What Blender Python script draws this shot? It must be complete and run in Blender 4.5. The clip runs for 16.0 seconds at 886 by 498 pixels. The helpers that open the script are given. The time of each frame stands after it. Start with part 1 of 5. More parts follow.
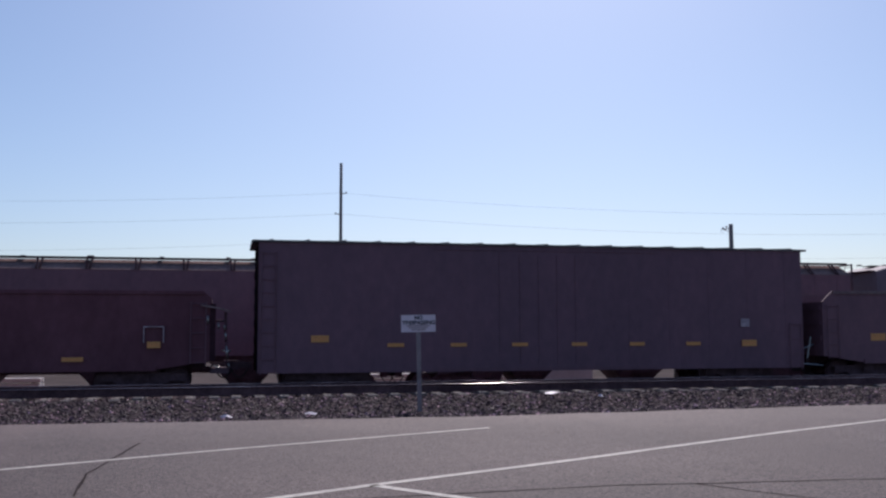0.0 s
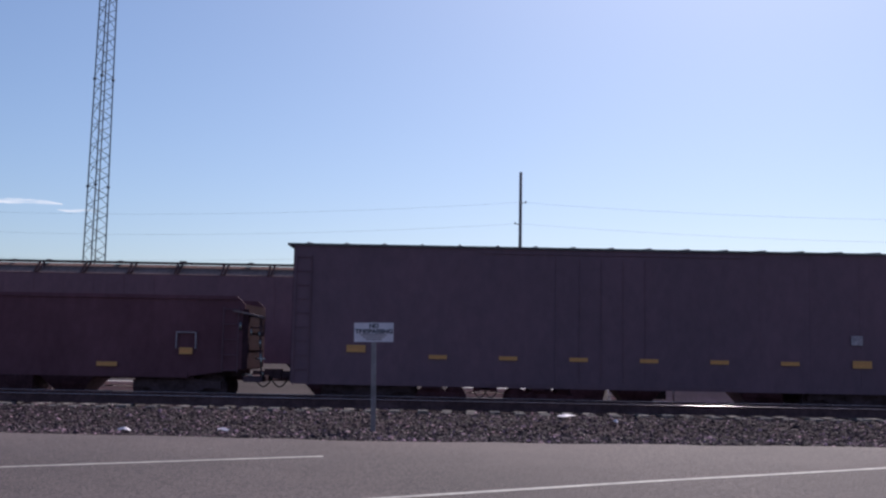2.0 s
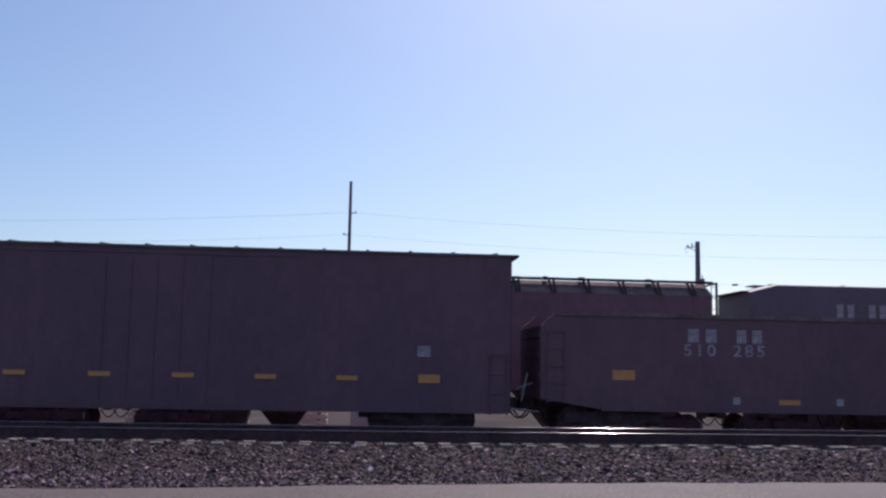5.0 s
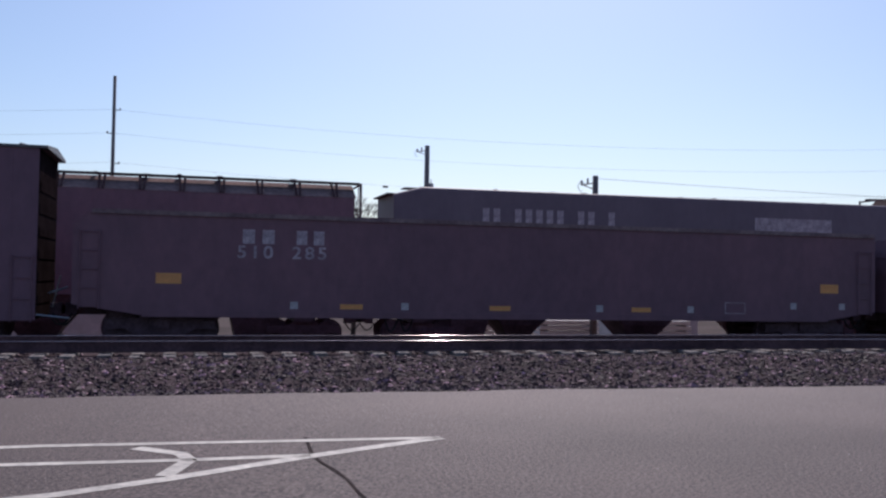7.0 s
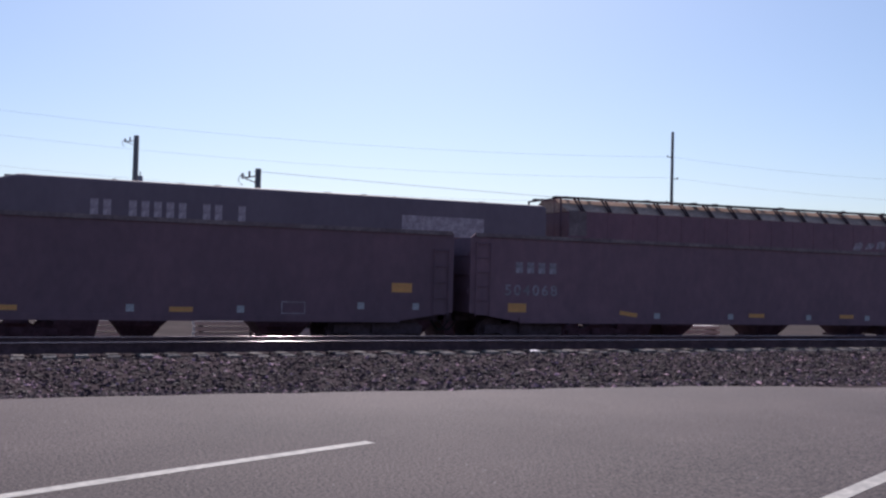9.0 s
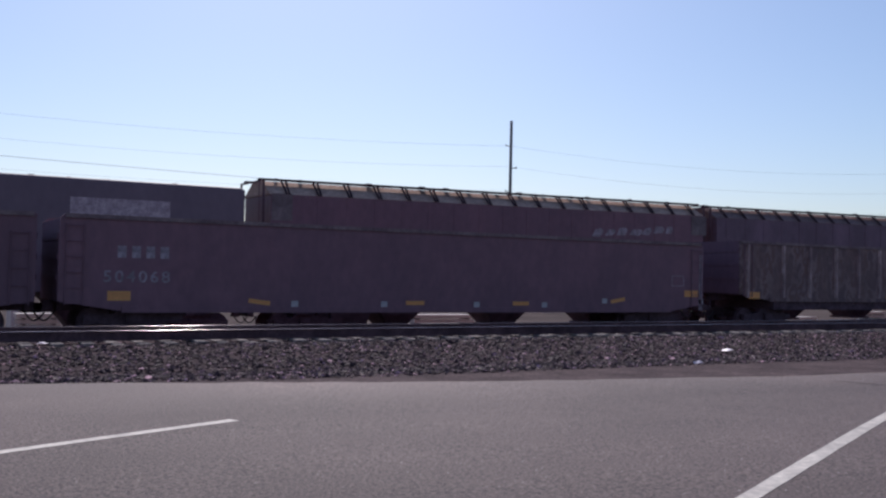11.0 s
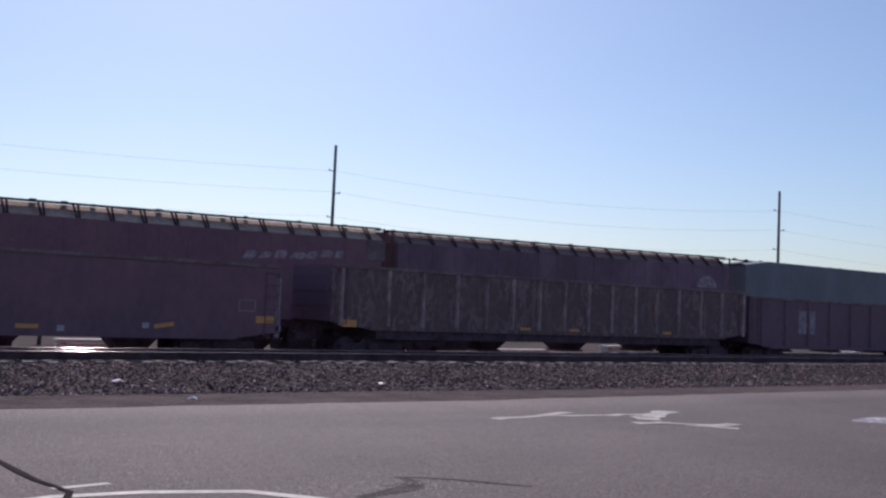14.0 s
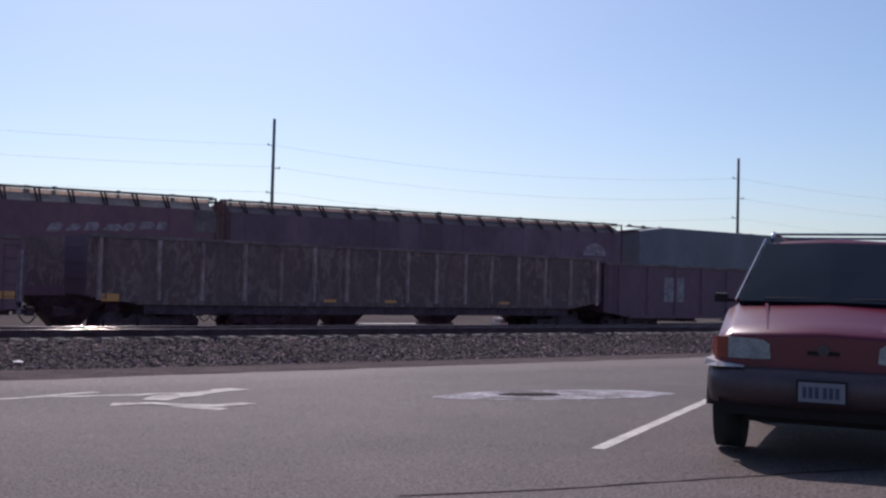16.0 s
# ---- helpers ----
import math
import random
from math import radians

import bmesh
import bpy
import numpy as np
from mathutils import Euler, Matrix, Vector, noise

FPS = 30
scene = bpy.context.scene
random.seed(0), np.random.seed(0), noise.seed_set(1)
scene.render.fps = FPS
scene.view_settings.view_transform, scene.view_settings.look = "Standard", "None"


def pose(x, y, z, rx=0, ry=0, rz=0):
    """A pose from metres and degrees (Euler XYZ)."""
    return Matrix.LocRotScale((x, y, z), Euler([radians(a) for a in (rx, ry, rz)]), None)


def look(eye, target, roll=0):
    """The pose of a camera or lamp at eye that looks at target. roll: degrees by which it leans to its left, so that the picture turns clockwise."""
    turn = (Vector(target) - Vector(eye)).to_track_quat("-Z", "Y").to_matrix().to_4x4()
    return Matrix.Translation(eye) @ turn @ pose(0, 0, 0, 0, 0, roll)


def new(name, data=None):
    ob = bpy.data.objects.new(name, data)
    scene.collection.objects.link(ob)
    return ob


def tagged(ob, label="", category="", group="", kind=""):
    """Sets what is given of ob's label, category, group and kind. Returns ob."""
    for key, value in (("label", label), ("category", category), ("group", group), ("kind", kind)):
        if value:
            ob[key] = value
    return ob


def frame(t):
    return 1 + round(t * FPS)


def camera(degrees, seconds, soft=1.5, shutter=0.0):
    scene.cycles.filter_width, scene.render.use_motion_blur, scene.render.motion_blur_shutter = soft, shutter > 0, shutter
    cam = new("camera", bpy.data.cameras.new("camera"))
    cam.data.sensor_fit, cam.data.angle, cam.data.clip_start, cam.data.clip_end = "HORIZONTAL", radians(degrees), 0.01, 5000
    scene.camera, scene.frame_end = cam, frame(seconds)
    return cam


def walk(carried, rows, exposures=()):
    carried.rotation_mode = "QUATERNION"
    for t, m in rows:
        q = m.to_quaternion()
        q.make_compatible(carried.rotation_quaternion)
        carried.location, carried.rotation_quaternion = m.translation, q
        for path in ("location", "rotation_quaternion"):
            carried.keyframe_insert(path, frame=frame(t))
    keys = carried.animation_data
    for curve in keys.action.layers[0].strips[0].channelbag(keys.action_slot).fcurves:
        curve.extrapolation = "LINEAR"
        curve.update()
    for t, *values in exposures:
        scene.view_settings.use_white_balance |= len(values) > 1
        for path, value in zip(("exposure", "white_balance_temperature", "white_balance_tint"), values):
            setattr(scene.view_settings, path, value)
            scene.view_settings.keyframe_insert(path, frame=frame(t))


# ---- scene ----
# camera and its drive along the tracks
cam = camera(49.1, 16.0, soft=2.4)
PATH = [
    (0, (-12.023, -3.82, 1.178), (-11.58, -1.878, 1.359), -0.2),
    (0.5, (-10.753, -3.517, 1.19), (-10.54, -1.54, 1.396), -0.3),
    (1, (-9.402, -3.121, 1.199), (-9.291, -1.139, 1.445), 1.0),
    (1.5, (-8.143, -2.621, 1.199), (-8.069, -0.636, 1.429), 1.0),
    (2, (-6.733, -2.015, 1.2), (-6.745, -0.025, 1.403), 1.1),
    (2.5, (-5.264, -1.368, 1.229), (-5.29, 0.623, 1.42), 1.6),
    (3, (-3.652, -0.532, 1.22), (-3.707, 1.454, 1.45), 1.4),
    (3.2, (-2.975, -0.319, 1.244), (-3.027, 1.667, 1.478), 1.7),
    (5.3, (3.854, 1.284, 1.281), (4.067, 3.259, 1.52), 1.2),
    (5.5, (4.516, 1.319, 1.281), (4.76, 3.294, 1.481), 1.4),
    (6, (6.227, 1.537, 1.284), (6.561, 3.503, 1.425), 0.5),
    (6.5, (8.026, 1.73, 1.325), (8.431, 3.685, 1.432), 0.4),
    (7, (9.859, 1.814, 1.323), (10.36, 3.75, 1.377), 1.1),
    (7.5, (11.738, 1.867, 1.342), (12.334, 3.776, 1.383), 1.5),
    (8, (13.635, 1.719, 1.372), (14.316, 3.599, 1.403), 1.0),
    (8.5, (15.514, 1.396, 1.366), (16.256, 3.252, 1.43), 1.3),
    (9, (17.42, 1.317, 1.376), (18.228, 3.145, 1.44), 1.5),
    (9.5, (19.332, 1.045, 1.387), (20.195, 2.848, 1.459), 1.3),
    (10, (21.285, 0.807, 1.381), (22.194, 2.588, 1.44), 1.0),
    (10.2, (22.038, 0.668, 1.378), (22.967, 2.438, 1.424), 1.1),
    (12.3, (29.652, -1.893, 1.494), (30.701, -0.192, 1.576), 1.7),
    (12.5, (30.369, -2.125, 1.508), (31.418, -0.425, 1.598), 1.9),
    (13, (32.296, -2.659, 1.525), (33.359, -0.967, 1.612), 2.4),
    (13.5, (34.209, -3.377, 1.579), (35.307, -1.709, 1.692), 2.6),
    (14, (36.118, -3.985, 1.571), (37.251, -2.341, 1.689), 2.5),
    (14.5, (37.925, -4.756, 1.574), (39.062, -3.113, 1.66), 2.4),
    (15, (39.96, -5.345, 1.608), (41.078, -3.691, 1.726), 2.3),
    (15.5, (41.886, -5.727, 1.591), (43.008, -4.076, 1.708), 2.8),
    (16, (43.76, -6.067, 1.569), (44.882, -4.413, 1.64), 1.5),
]
walk(cam, [(t, look(e, g, r)) for t, e, g, r in PATH], [(0.0, -0.12, 6050, 16), (1.5, -0.1, 6050, 16), (3.0, 0.02, 6050, 16), (6.0, 0.03, 6050, 16), (8.5, 0.02, 6050, 16), (10.5, -0.03, 6050, 16), (16.0, -0.03, 6050, 16)])

# ---- light ----
SUN_EL, SUN_AZ = radians(44), radians(20)
world = bpy.data.worlds.new("sky")
scene.world = world
world.use_nodes = True
wn = world.node_tree
sky = wn.nodes.new("ShaderNodeTexSky")
sky.sky_type, sky.sun_disc = "NISHITA", False
sky.sun_elevation, sky.sun_rotation = SUN_EL, SUN_AZ
sky.air_density, sky.dust_density, sky.ozone_density = 1.0, 1.05, 3.8
wn.links.new(sky.outputs[0], wn.nodes["Background"].inputs[0])
wn.nodes["Background"].inputs[1].default_value = 0.102
sun = new("sun", bpy.data.lights.new("sun", "SUN"))
sun.data.energy, sun.data.angle, sun.data.color = 3.4, radians(0.5), (1.0, 0.90, 0.82)
sun_dir = Vector((math.sin(SUN_AZ) * math.cos(SUN_EL), math.cos(SUN_AZ) * math.cos(SUN_EL), math.sin(SUN_EL)))
sun.matrix_world = look(sun_dir * 200, (0, 0, 0))


# ---- materials ----
def mat(name, color, rough=0.6, metal=0.0, vary=0.25, grain=18.0, stain=0.9, bump=0.15, tint=None, spec=0.5, stretch=(1, 1, 1), rnd=0.0):
    """A painted, mineral or metal surface with fine grain and broad stains."""
    m = bpy.data.materials.new(name)
    m.use_nodes = True
    nt = m.node_tree
    N, K = nt.nodes, nt.links
    p = N["Principled BSDF"]
    p.inputs["Roughness"].default_value, p.inputs["Metallic"].default_value = rough, metal
    p.inputs["Specular IOR Level"].default_value = spec
    tc, mp = N.new("ShaderNodeTexCoord"), N.new("ShaderNodeMapping")
    mp.inputs["Scale"].default_value = stretch
    K.new(tc.outputs["Object"], mp.inputs["Vector"])
    fine, broad = N.new("ShaderNodeTexNoise"), N.new("ShaderNodeTexNoise")
    for n, sc, d in ((fine, grain, 6), (broad, stain, 4)):
        n.inputs["Scale"].default_value, n.inputs["Detail"].default_value = sc, d
        n.inputs["Roughness"].default_value = 0.62
        K.new(mp.outputs[0], n.inputs["Vector"])
    ramp = N.new("ShaderNodeValToRGB")
    t = tint or [c * 0.55 for c in color]
    ramp.color_ramp.elements[0].position, ramp.color_ramp.elements[1].position = 0.36, 0.68
    ramp.color_ramp.elements[0].color, ramp.color_ramp.elements[1].color = (*t, 1), (*color, 1)
    K.new(broad.outputs["Fac"], ramp.inputs["Fac"])
    mr = N.new("ShaderNodeMapRange")
    mr.inputs["From Min"].default_value, mr.inputs["From Max"].default_value = 0.3, 0.7
    mr.inputs["To Min"].default_value, mr.inputs["To Max"].default_value = 1 - vary, 1 + vary
    K.new(fine.outputs["Fac"], mr.inputs["Value"])
    mul = N.new("ShaderNodeVectorMath")
    mul.operation = "SCALE"
    K.new(ramp.outputs["Color"], mul.inputs[0])
    K.new(mr.outputs[0], mul.inputs["Scale"])
    out = mul.outputs[0]
    if rnd:
        oi, m2, r2 = N.new("ShaderNodeNewGeometry"), N.new("ShaderNodeVectorMath"), N.new("ShaderNodeMapRange")
        m2.operation = "SCALE"
        r2.inputs["To Min"].default_value, r2.inputs["To Max"].default_value = 1 - 0.4 * rnd, 1 + 7.0 * rnd
        pw = N.new("ShaderNodeMath")
        pw.operation = "POWER"
        pw.inputs[1].default_value = 13.0
        K.new(oi.outputs["Random Per Island"], pw.inputs[0])
        K.new(pw.outputs[0], r2.inputs["Value"])
        K.new(out, m2.inputs[0])
        K.new(r2.outputs[0], m2.inputs["Scale"])
        out = m2.outputs[0]
    K.new(out, p.inputs["Base Color"])
    if bump:
        bp = N.new("ShaderNodeBump")
        bp.inputs["Strength"].default_value, bp.inputs["Distance"].default_value = bump, 0.02
        K.new(fine.outputs["Fac"], bp.inputs["Height"])
        K.new(bp.outputs[0], p.inputs["Normal"])
    return m


def graffiti_mat():
    """Old grey paint covered with faded, overlapping sprayed shapes and rust."""
    m = mat("graffiti_paint", (0.20, 0.11, 0.10), 0.7, vary=0.3, grain=9, stain=0.7, tint=(0.14, 0.085, 0.085), stretch=(1, 1, 0.6))
    nt = m.node_tree
    N, K = nt.nodes, nt.links
    p = N["Principled BSDF"]
    base = p.inputs["Base Color"].links[0].from_socket
    tc = N.new("ShaderNodeTexCoord")
    wave, cell, hue = N.new("ShaderNodeTexNoise"), N.new("ShaderNodeTexVoronoi"), N.new("ShaderNodeTexNoise")
    wave.inputs["Scale"].default_value, wave.inputs["Distortion"].default_value, wave.inputs["Detail"].default_value = 1.5, 0.15, 4.0
    cell.inputs["Scale"].default_value = 1.1
    hue.inputs["Scale"].default_value = 0.8
    mp = N.new("ShaderNodeMapping")
    mp.inputs["Scale"].default_value = (1.5, 1.0, 0.75)
    K.new(tc.outputs["Object"], mp.inputs["Vector"])
    for n in (wave, hue):
        K.new(mp.outputs[0], n.inputs["Vector"])
    K.new(wave.outputs["Color"], cell.inputs["Vector"])
    r = N.new("ShaderNodeValToRGB")
    dark, pale, rust = (0.145, 0.082, 0.086), (0.275, 0.175, 0.170), (0.185, 0.092, 0.080)
    cols = [(0.0, dark), (0.45, dark), (0.475, pale), (0.53, pale), (0.55, rust), (0.60, rust), (0.615, dark), (0.66, pale)]
    while len(r.color_ramp.elements) < len(cols):
        r.color_ramp.elements.new(0.5)
    for e, (pos, c) in zip(r.color_ramp.elements, cols):
        e.position, e.color = pos, (*c, 1)
    K.new(wave.outputs["Fac"], r.inputs["Fac"])
    mask = N.new("ShaderNodeMapRange")
    mask.inputs["From Min"].default_value, mask.inputs["From Max"].default_value = 0.35, 0.6
    mask.inputs["To Max"].default_value = 0.75
    K.new(hue.outputs["Fac"], mask.inputs["Value"])
    mix = N.new("ShaderNodeMix")
    mix.data_type = "RGBA"
    K.new(mask.outputs[0], mix.inputs["Factor"])
    K.new(base, mix.inputs["A"])
    K.new(r.outputs["Color"], mix.inputs["B"])
    K.new(mix.outputs["Result"], p.inputs["Base Color"])
    return m


M = {
    "asphalt": mat("asphalt", (0.142, 0.106, 0.097), 0.66, vary=1.0, grain=42, stain=0.28, bump=0.9, tint=(0.102, 0.076, 0.070), spec=0.17),
    "asphalt_old": mat("asphalt_patch", (0.165, 0.124, 0.114), 0.66, vary=1.0, grain=42, stain=0.5, bump=0.9, tint=(0.125, 0.094, 0.087), spec=0.17),
    "asphalt_dark": mat("dark_worn_asphalt", (0.105, 0.083, 0.077), 0.85, vary=0.7, grain=30, stain=4, bump=1.0, tint=(0.062, 0.048, 0.046), spec=0.1),
    "roof_iron": mat("black_roof_iron", (0.095, 0.060, 0.066), 0.85, vary=0.2, grain=12, stain=2, spec=0.0),
    # near-black base colour that puts shade on the car ends facing the sun
    "shaded_end": mat("shaded_end_iron", (0.026, 0.018, 0.019), 0.9, vary=0.3, grain=12, stain=2, spec=0.0),
    "crack": mat("crack_filler", (0.046, 0.034, 0.032), 0.95, bump=0.5, spec=0.05),
    "paint_white": mat("road_paint", (0.62, 0.57, 0.49), 0.7, vary=0.3, grain=14, stain=2.2, tint=(0.42, 0.38, 0.33)),
    "paint_worn": mat("worn_road_paint", (0.54, 0.49, 0.43), 0.75, vary=0.4, grain=20, stain=3.2, tint=(0.26, 0.215, 0.19)),
    "dirt": mat("dirt", (0.112, 0.080, 0.078), 0.95, vary=0.7, grain=16, stain=1.2, bump=0.9, tint=(0.058, 0.040, 0.041), spec=0.1),
    "ballast_bed": mat("ballast_bed", (0.080, 0.052, 0.057), 0.95, vary=0.5, grain=20, stain=0.7, bump=1.0, spec=0.1),
    "stone": mat("ballast_stone", (0.118, 0.068, 0.078), 0.65, vary=0.3, grain=30, stain=1.3, bump=0.1, tint=(0.058, 0.035, 0.041), spec=0.13, rnd=0.9),
    "yard": mat("yard_gravel", (0.125, 0.098, 0.09), 1.0, vary=0.3, grain=8, stain=0.2, bump=0.2, tint=(0.08, 0.063, 0.058), spec=0.02),
    "sand": mat("pale_sand_patch", (0.44, 0.41, 0.43), 0.9, vary=0.6, grain=10, stain=1.6, bump=0.4, tint=(0.15, 0.125, 0.125), spec=0.15),
    "rail_head": mat("polished_rail", (0.66, 0.58, 0.60), 0.12, 1.0, vary=0.03, grain=40, stain=2, bump=0.0, stretch=(0.05, 1, 1)),
    "new_tie": mat("pale_new_tie", (0.78, 0.72, 0.68), 0.8, vary=0.15, grain=14, stain=2, bump=0.1, tint=(0.62, 0.56, 0.52), stretch=(0.3, 1, 1)),
    "grit": mat("pale_grit", (0.50, 0.45, 0.42), 0.6, vary=0.3, grain=60, stain=3.0, bump=0.0, tint=(0.30, 0.26, 0.24)),
    "rail_side": mat("rusty_rail", (0.125, 0.074, 0.084), 0.9, spec=0.1, vary=0.3, grain=20, stain=2),
    "tie": mat("weathered_tie", (0.29, 0.25, 0.23), 0.9, vary=0.5, grain=20, stain=2.5, bump=0.5, tint=(0.12, 0.10, 0.095), stretch=(3, 0.5, 1)),
    "box_brown": mat("boxcar_brown_paint", (0.196, 0.092, 0.124), 0.6, vary=0.12, grain=5, stain=0.5, tint=(0.155, 0.077, 0.106), stretch=(1, 1, 0.6)),
    "box_roof": mat("boxcar_roof", (0.16, 0.14, 0.14), 0.5, vary=0.2, grain=8, stain=0.6),
    "gon_black": mat("gondola_dark_paint", (0.240, 0.114, 0.140), 0.65, vary=0.12, grain=5, stain=0.6, tint=(0.190, 0.094, 0.118), stretch=(1, 1, 0.6)),
    "gon_brown": mat("gondola_brown_paint", (0.212, 0.100, 0.124), 0.65, vary=0.12, grain=5, stain=0.5, tint=(0.165, 0.082, 0.104), stretch=(1, 1, 0.6)),
    "gon_maroon": mat("gondola_maroon_paint", (0.178, 0.072, 0.092), 0.7, vary=0.14, grain=5, stain=0.5, tint=(0.130, 0.050, 0.066), stretch=(1, 1, 0.6), spec=0.2),
    # maroon cut to a third, so the unlit end's shade is in the colour
    "maroon_shade": mat("shaded_maroon_end", (0.062, 0.027, 0.036), 0.85, vary=0.3, grain=9, stain=1.2, tint=(0.045, 0.021, 0.028), spec=0.08),
    "graffiti": graffiti_mat(),
    "rib_pale": mat("worn_rib_paint", (0.46, 0.31, 0.29), 0.7, vary=0.4, grain=5, stain=1.6, tint=(0.24, 0.145, 0.145), stretch=(1, 1, 0.5)),
    "hop_brown": mat("hopper_brown_paint", (0.222, 0.103, 0.130), 0.6, vary=0.12, grain=5, stain=0.5, tint=(0.180, 0.086, 0.112), stretch=(1, 1, 0.6)),
    "hop_green": mat("hopper_green_paint", (0.183, 0.130, 0.158), 0.6, vary=0.08, grain=5, stain=0.5, tint=(0.153, 0.108, 0.135), stretch=(1, 1, 0.6)),
    "hop_grey": mat("hopper_grey_paint", (0.20, 0.21, 0.23), 0.55, vary=0.08, grain=5, stain=0.5, tint=(0.15, 0.155, 0.17), stretch=(1, 1, 0.6)),
    "hop_dark": mat("hopper_dark_paint", (0.230, 0.130, 0.178), 0.6, vary=0.08, grain=5, stain=0.5, stretch=(1, 1, 0.6)),
    # pale warm tone carries part of the sunlight on the roof slope
    "roof_sunlit": mat("sunlit_roof_paint", (0.563, 0.384, 0.300), 0.75, vary=0.25, grain=6, stain=1.0, tint=(0.422, 0.279, 0.222), spec=0.03),
    "roof_mid": mat("weathered_roof_paint", (0.30, 0.20, 0.185), 0.8, vary=0.25, grain=6, stain=1.0, tint=(0.22, 0.145, 0.135), spec=0.03),
    "roof_dull": mat("dull_roof_paint", (0.25, 0.19, 0.195), 0.8, vary=0.2, grain=6, stain=1.0, spec=0.15),
    "steel_dark": mat("dark_steel", (0.150, 0.090, 0.108), 0.8, 0.0, spec=0.1, vary=0.3, grain=12, stain=2),
    "steel_worn": mat("bare_worn_steel", (0.5, 0.48, 0.47), 0.35, 0.9, vary=0.2, grain=12, stain=2),
    "yellow": mat("yellow_reflector", (0.86, 0.37, 0.11), 0.45, vary=0.15, grain=30, stain=3, bump=0.02, tint=(0.66, 0.28, 0.09)),
    "stencil": mat("faded_white_stencil", (0.54, 0.43, 0.46), 0.7, vary=0.3, grain=16, stain=4.5, tint=(0.30, 0.23, 0.255)),
    "stencil_dim": mat("dusty_white_lettering", (0.44, 0.34, 0.37), 0.7, vary=0.3, grain=10, stain=3.5, tint=(0.22, 0.165, 0.185)),
    "mark_white": mat("white_mark_and_glint", (0.56, 0.47, 0.49), 0.6, vary=0.3, grain=26, stain=6, tint=(0.40, 0.36, 0.35)),
    "chord_dust": mat("dusty_edge_paint", (0.27, 0.19, 0.185), 0.75, vary=0.3, grain=9, stain=1.2, tint=(0.16, 0.10, 0.105)),
    "pole": mat("weathered_pole_wood", (0.24, 0.20, 0.20), 0.9, vary=0.3, grain=14, stain=1, bump=0.4, tint=(0.15, 0.125, 0.125), stretch=(3, 3, 0.2)),
    "galv": mat("galvanised_steel", (0.40, 0.34, 0.36), 0.6, 0.4, vary=0.15, grain=14, stain=2),
    "tower_steel": mat("tower_steel", (0.13, 0.15, 0.18), 0.6, 0.3, vary=0.12, grain=14, stain=2),
    "wire": mat("aluminium_wire", (0.22, 0.23, 0.25), 0.5, 0.5, vary=0.05, bump=0),
    "ceramic": mat("insulator_porcelain", (0.13, 0.12, 0.13), 0.3, vary=0.05, bump=0),
    "sign_white": mat("sign_face_white", (0.80, 0.70, 0.76), 0.5, vary=0.06, grain=9, stain=2, bump=0.02, tint=(0.68, 0.59, 0.65)),
    "sign_ink": mat("sign_ink", (0.045, 0.05, 0.09), 0.5, vary=0.1, bump=0),
    "car_red": mat("car_red_paint", (0.145, 0.008, 0.026), 0.28, vary=0.05, grain=30, stain=1.2, bump=0.0, tint=(0.125, 0.006, 0.022), spec=0.65),
    "car_grey": mat("grey_bumper_plastic", (0.090, 0.058, 0.066), 0.45, vary=0.15, grain=30, stain=2, bump=0.05, tint=(0.066, 0.043, 0.050)),
    "car_black": mat("black_trim", (0.035, 0.026, 0.030), 0.6, spec=0.15, vary=0.1, bump=0.02),
    "rubber": mat("tyre_rubber", (0.025, 0.025, 0.026), 0.85, vary=0.2, grain=40, stain=4),
    "chrome": mat("bright_metal", (0.7, 0.7, 0.72), 0.15, 1.0, vary=0.04, bump=0),
    "amber": mat("amber_lens", (0.40, 0.085, 0.055), 0.2, vary=0.15, grain=60, bump=0.05),
    "lens": mat("clear_headlight_lens", (0.36, 0.36, 0.36), 0.15, vary=0.25, grain=40, stain=9, bump=0.1, tint=(0.24, 0.25, 0.26)),
    "plate": mat("number_plate", (0.26, 0.25, 0.30), 0.5, vary=0.1, bump=0.02),
    "plate_ink": mat("number_plate_ink", (0.06, 0.07, 0.14), 0.5, bump=0),
    "glass": mat("tinted_car_glass", (0.012, 0.014, 0.022), 0.06, vary=0.05, bump=0, spec=0.33),
    "truck_white": mat("white_vehicle_paint", (0.56, 0.49, 0.50), 0.45, vary=0.1, grain=6, stain=0.8, bump=0.02, tint=(0.44, 0.385, 0.39)),
    "bark": mat("grey_bark", (0.13, 0.10, 0.085), 0.9, vary=0.3, grain=12, bump=0.4),
    "twig": mat("dry_twigs", (0.17, 0.14, 0.12), 0.9, vary=0.3, grain=8, bump=0.2, rnd=0.4),
}


# ---- mesh helpers ----
def box(bm, x0, x1, y0, y1, z0, z1):
    vs = [bm.verts.new((x, y, z)) for z in (z0, z1) for y in (y0, y1) for x in (x0, x1)]
    for f in ((0, 2, 3, 1), (4, 5, 7, 6), (0, 1, 5, 4), (2, 6, 7, 3), (0, 4, 6, 2), (1, 3, 7, 5)):
        bm.faces.new([vs[i] for i in f])
    return vs


def tube(bm, a, b, r, seg=8, r2=None):
    a, b = Vector(a), Vector(b)
    q = (b - a).to_track_quat("Z", "Y")
    rings = []
    for p, rr in ((a, r), (b, r if r2 is None else r2)):
        rings.append([bm.verts.new(p + q @ Vector((rr * math.cos(k * math.tau / seg), rr * math.sin(k * math.tau / seg), 0))) for k in range(seg)])
    for k in range(seg):
        f = bm.faces.new((rings[0][k], rings[0][(k + 1) % seg], rings[1][(k + 1) % seg], rings[1][k]))
        f.smooth = seg > 6
    bm.faces.new(rings[0][::-1])
    bm.faces.new(rings[1])


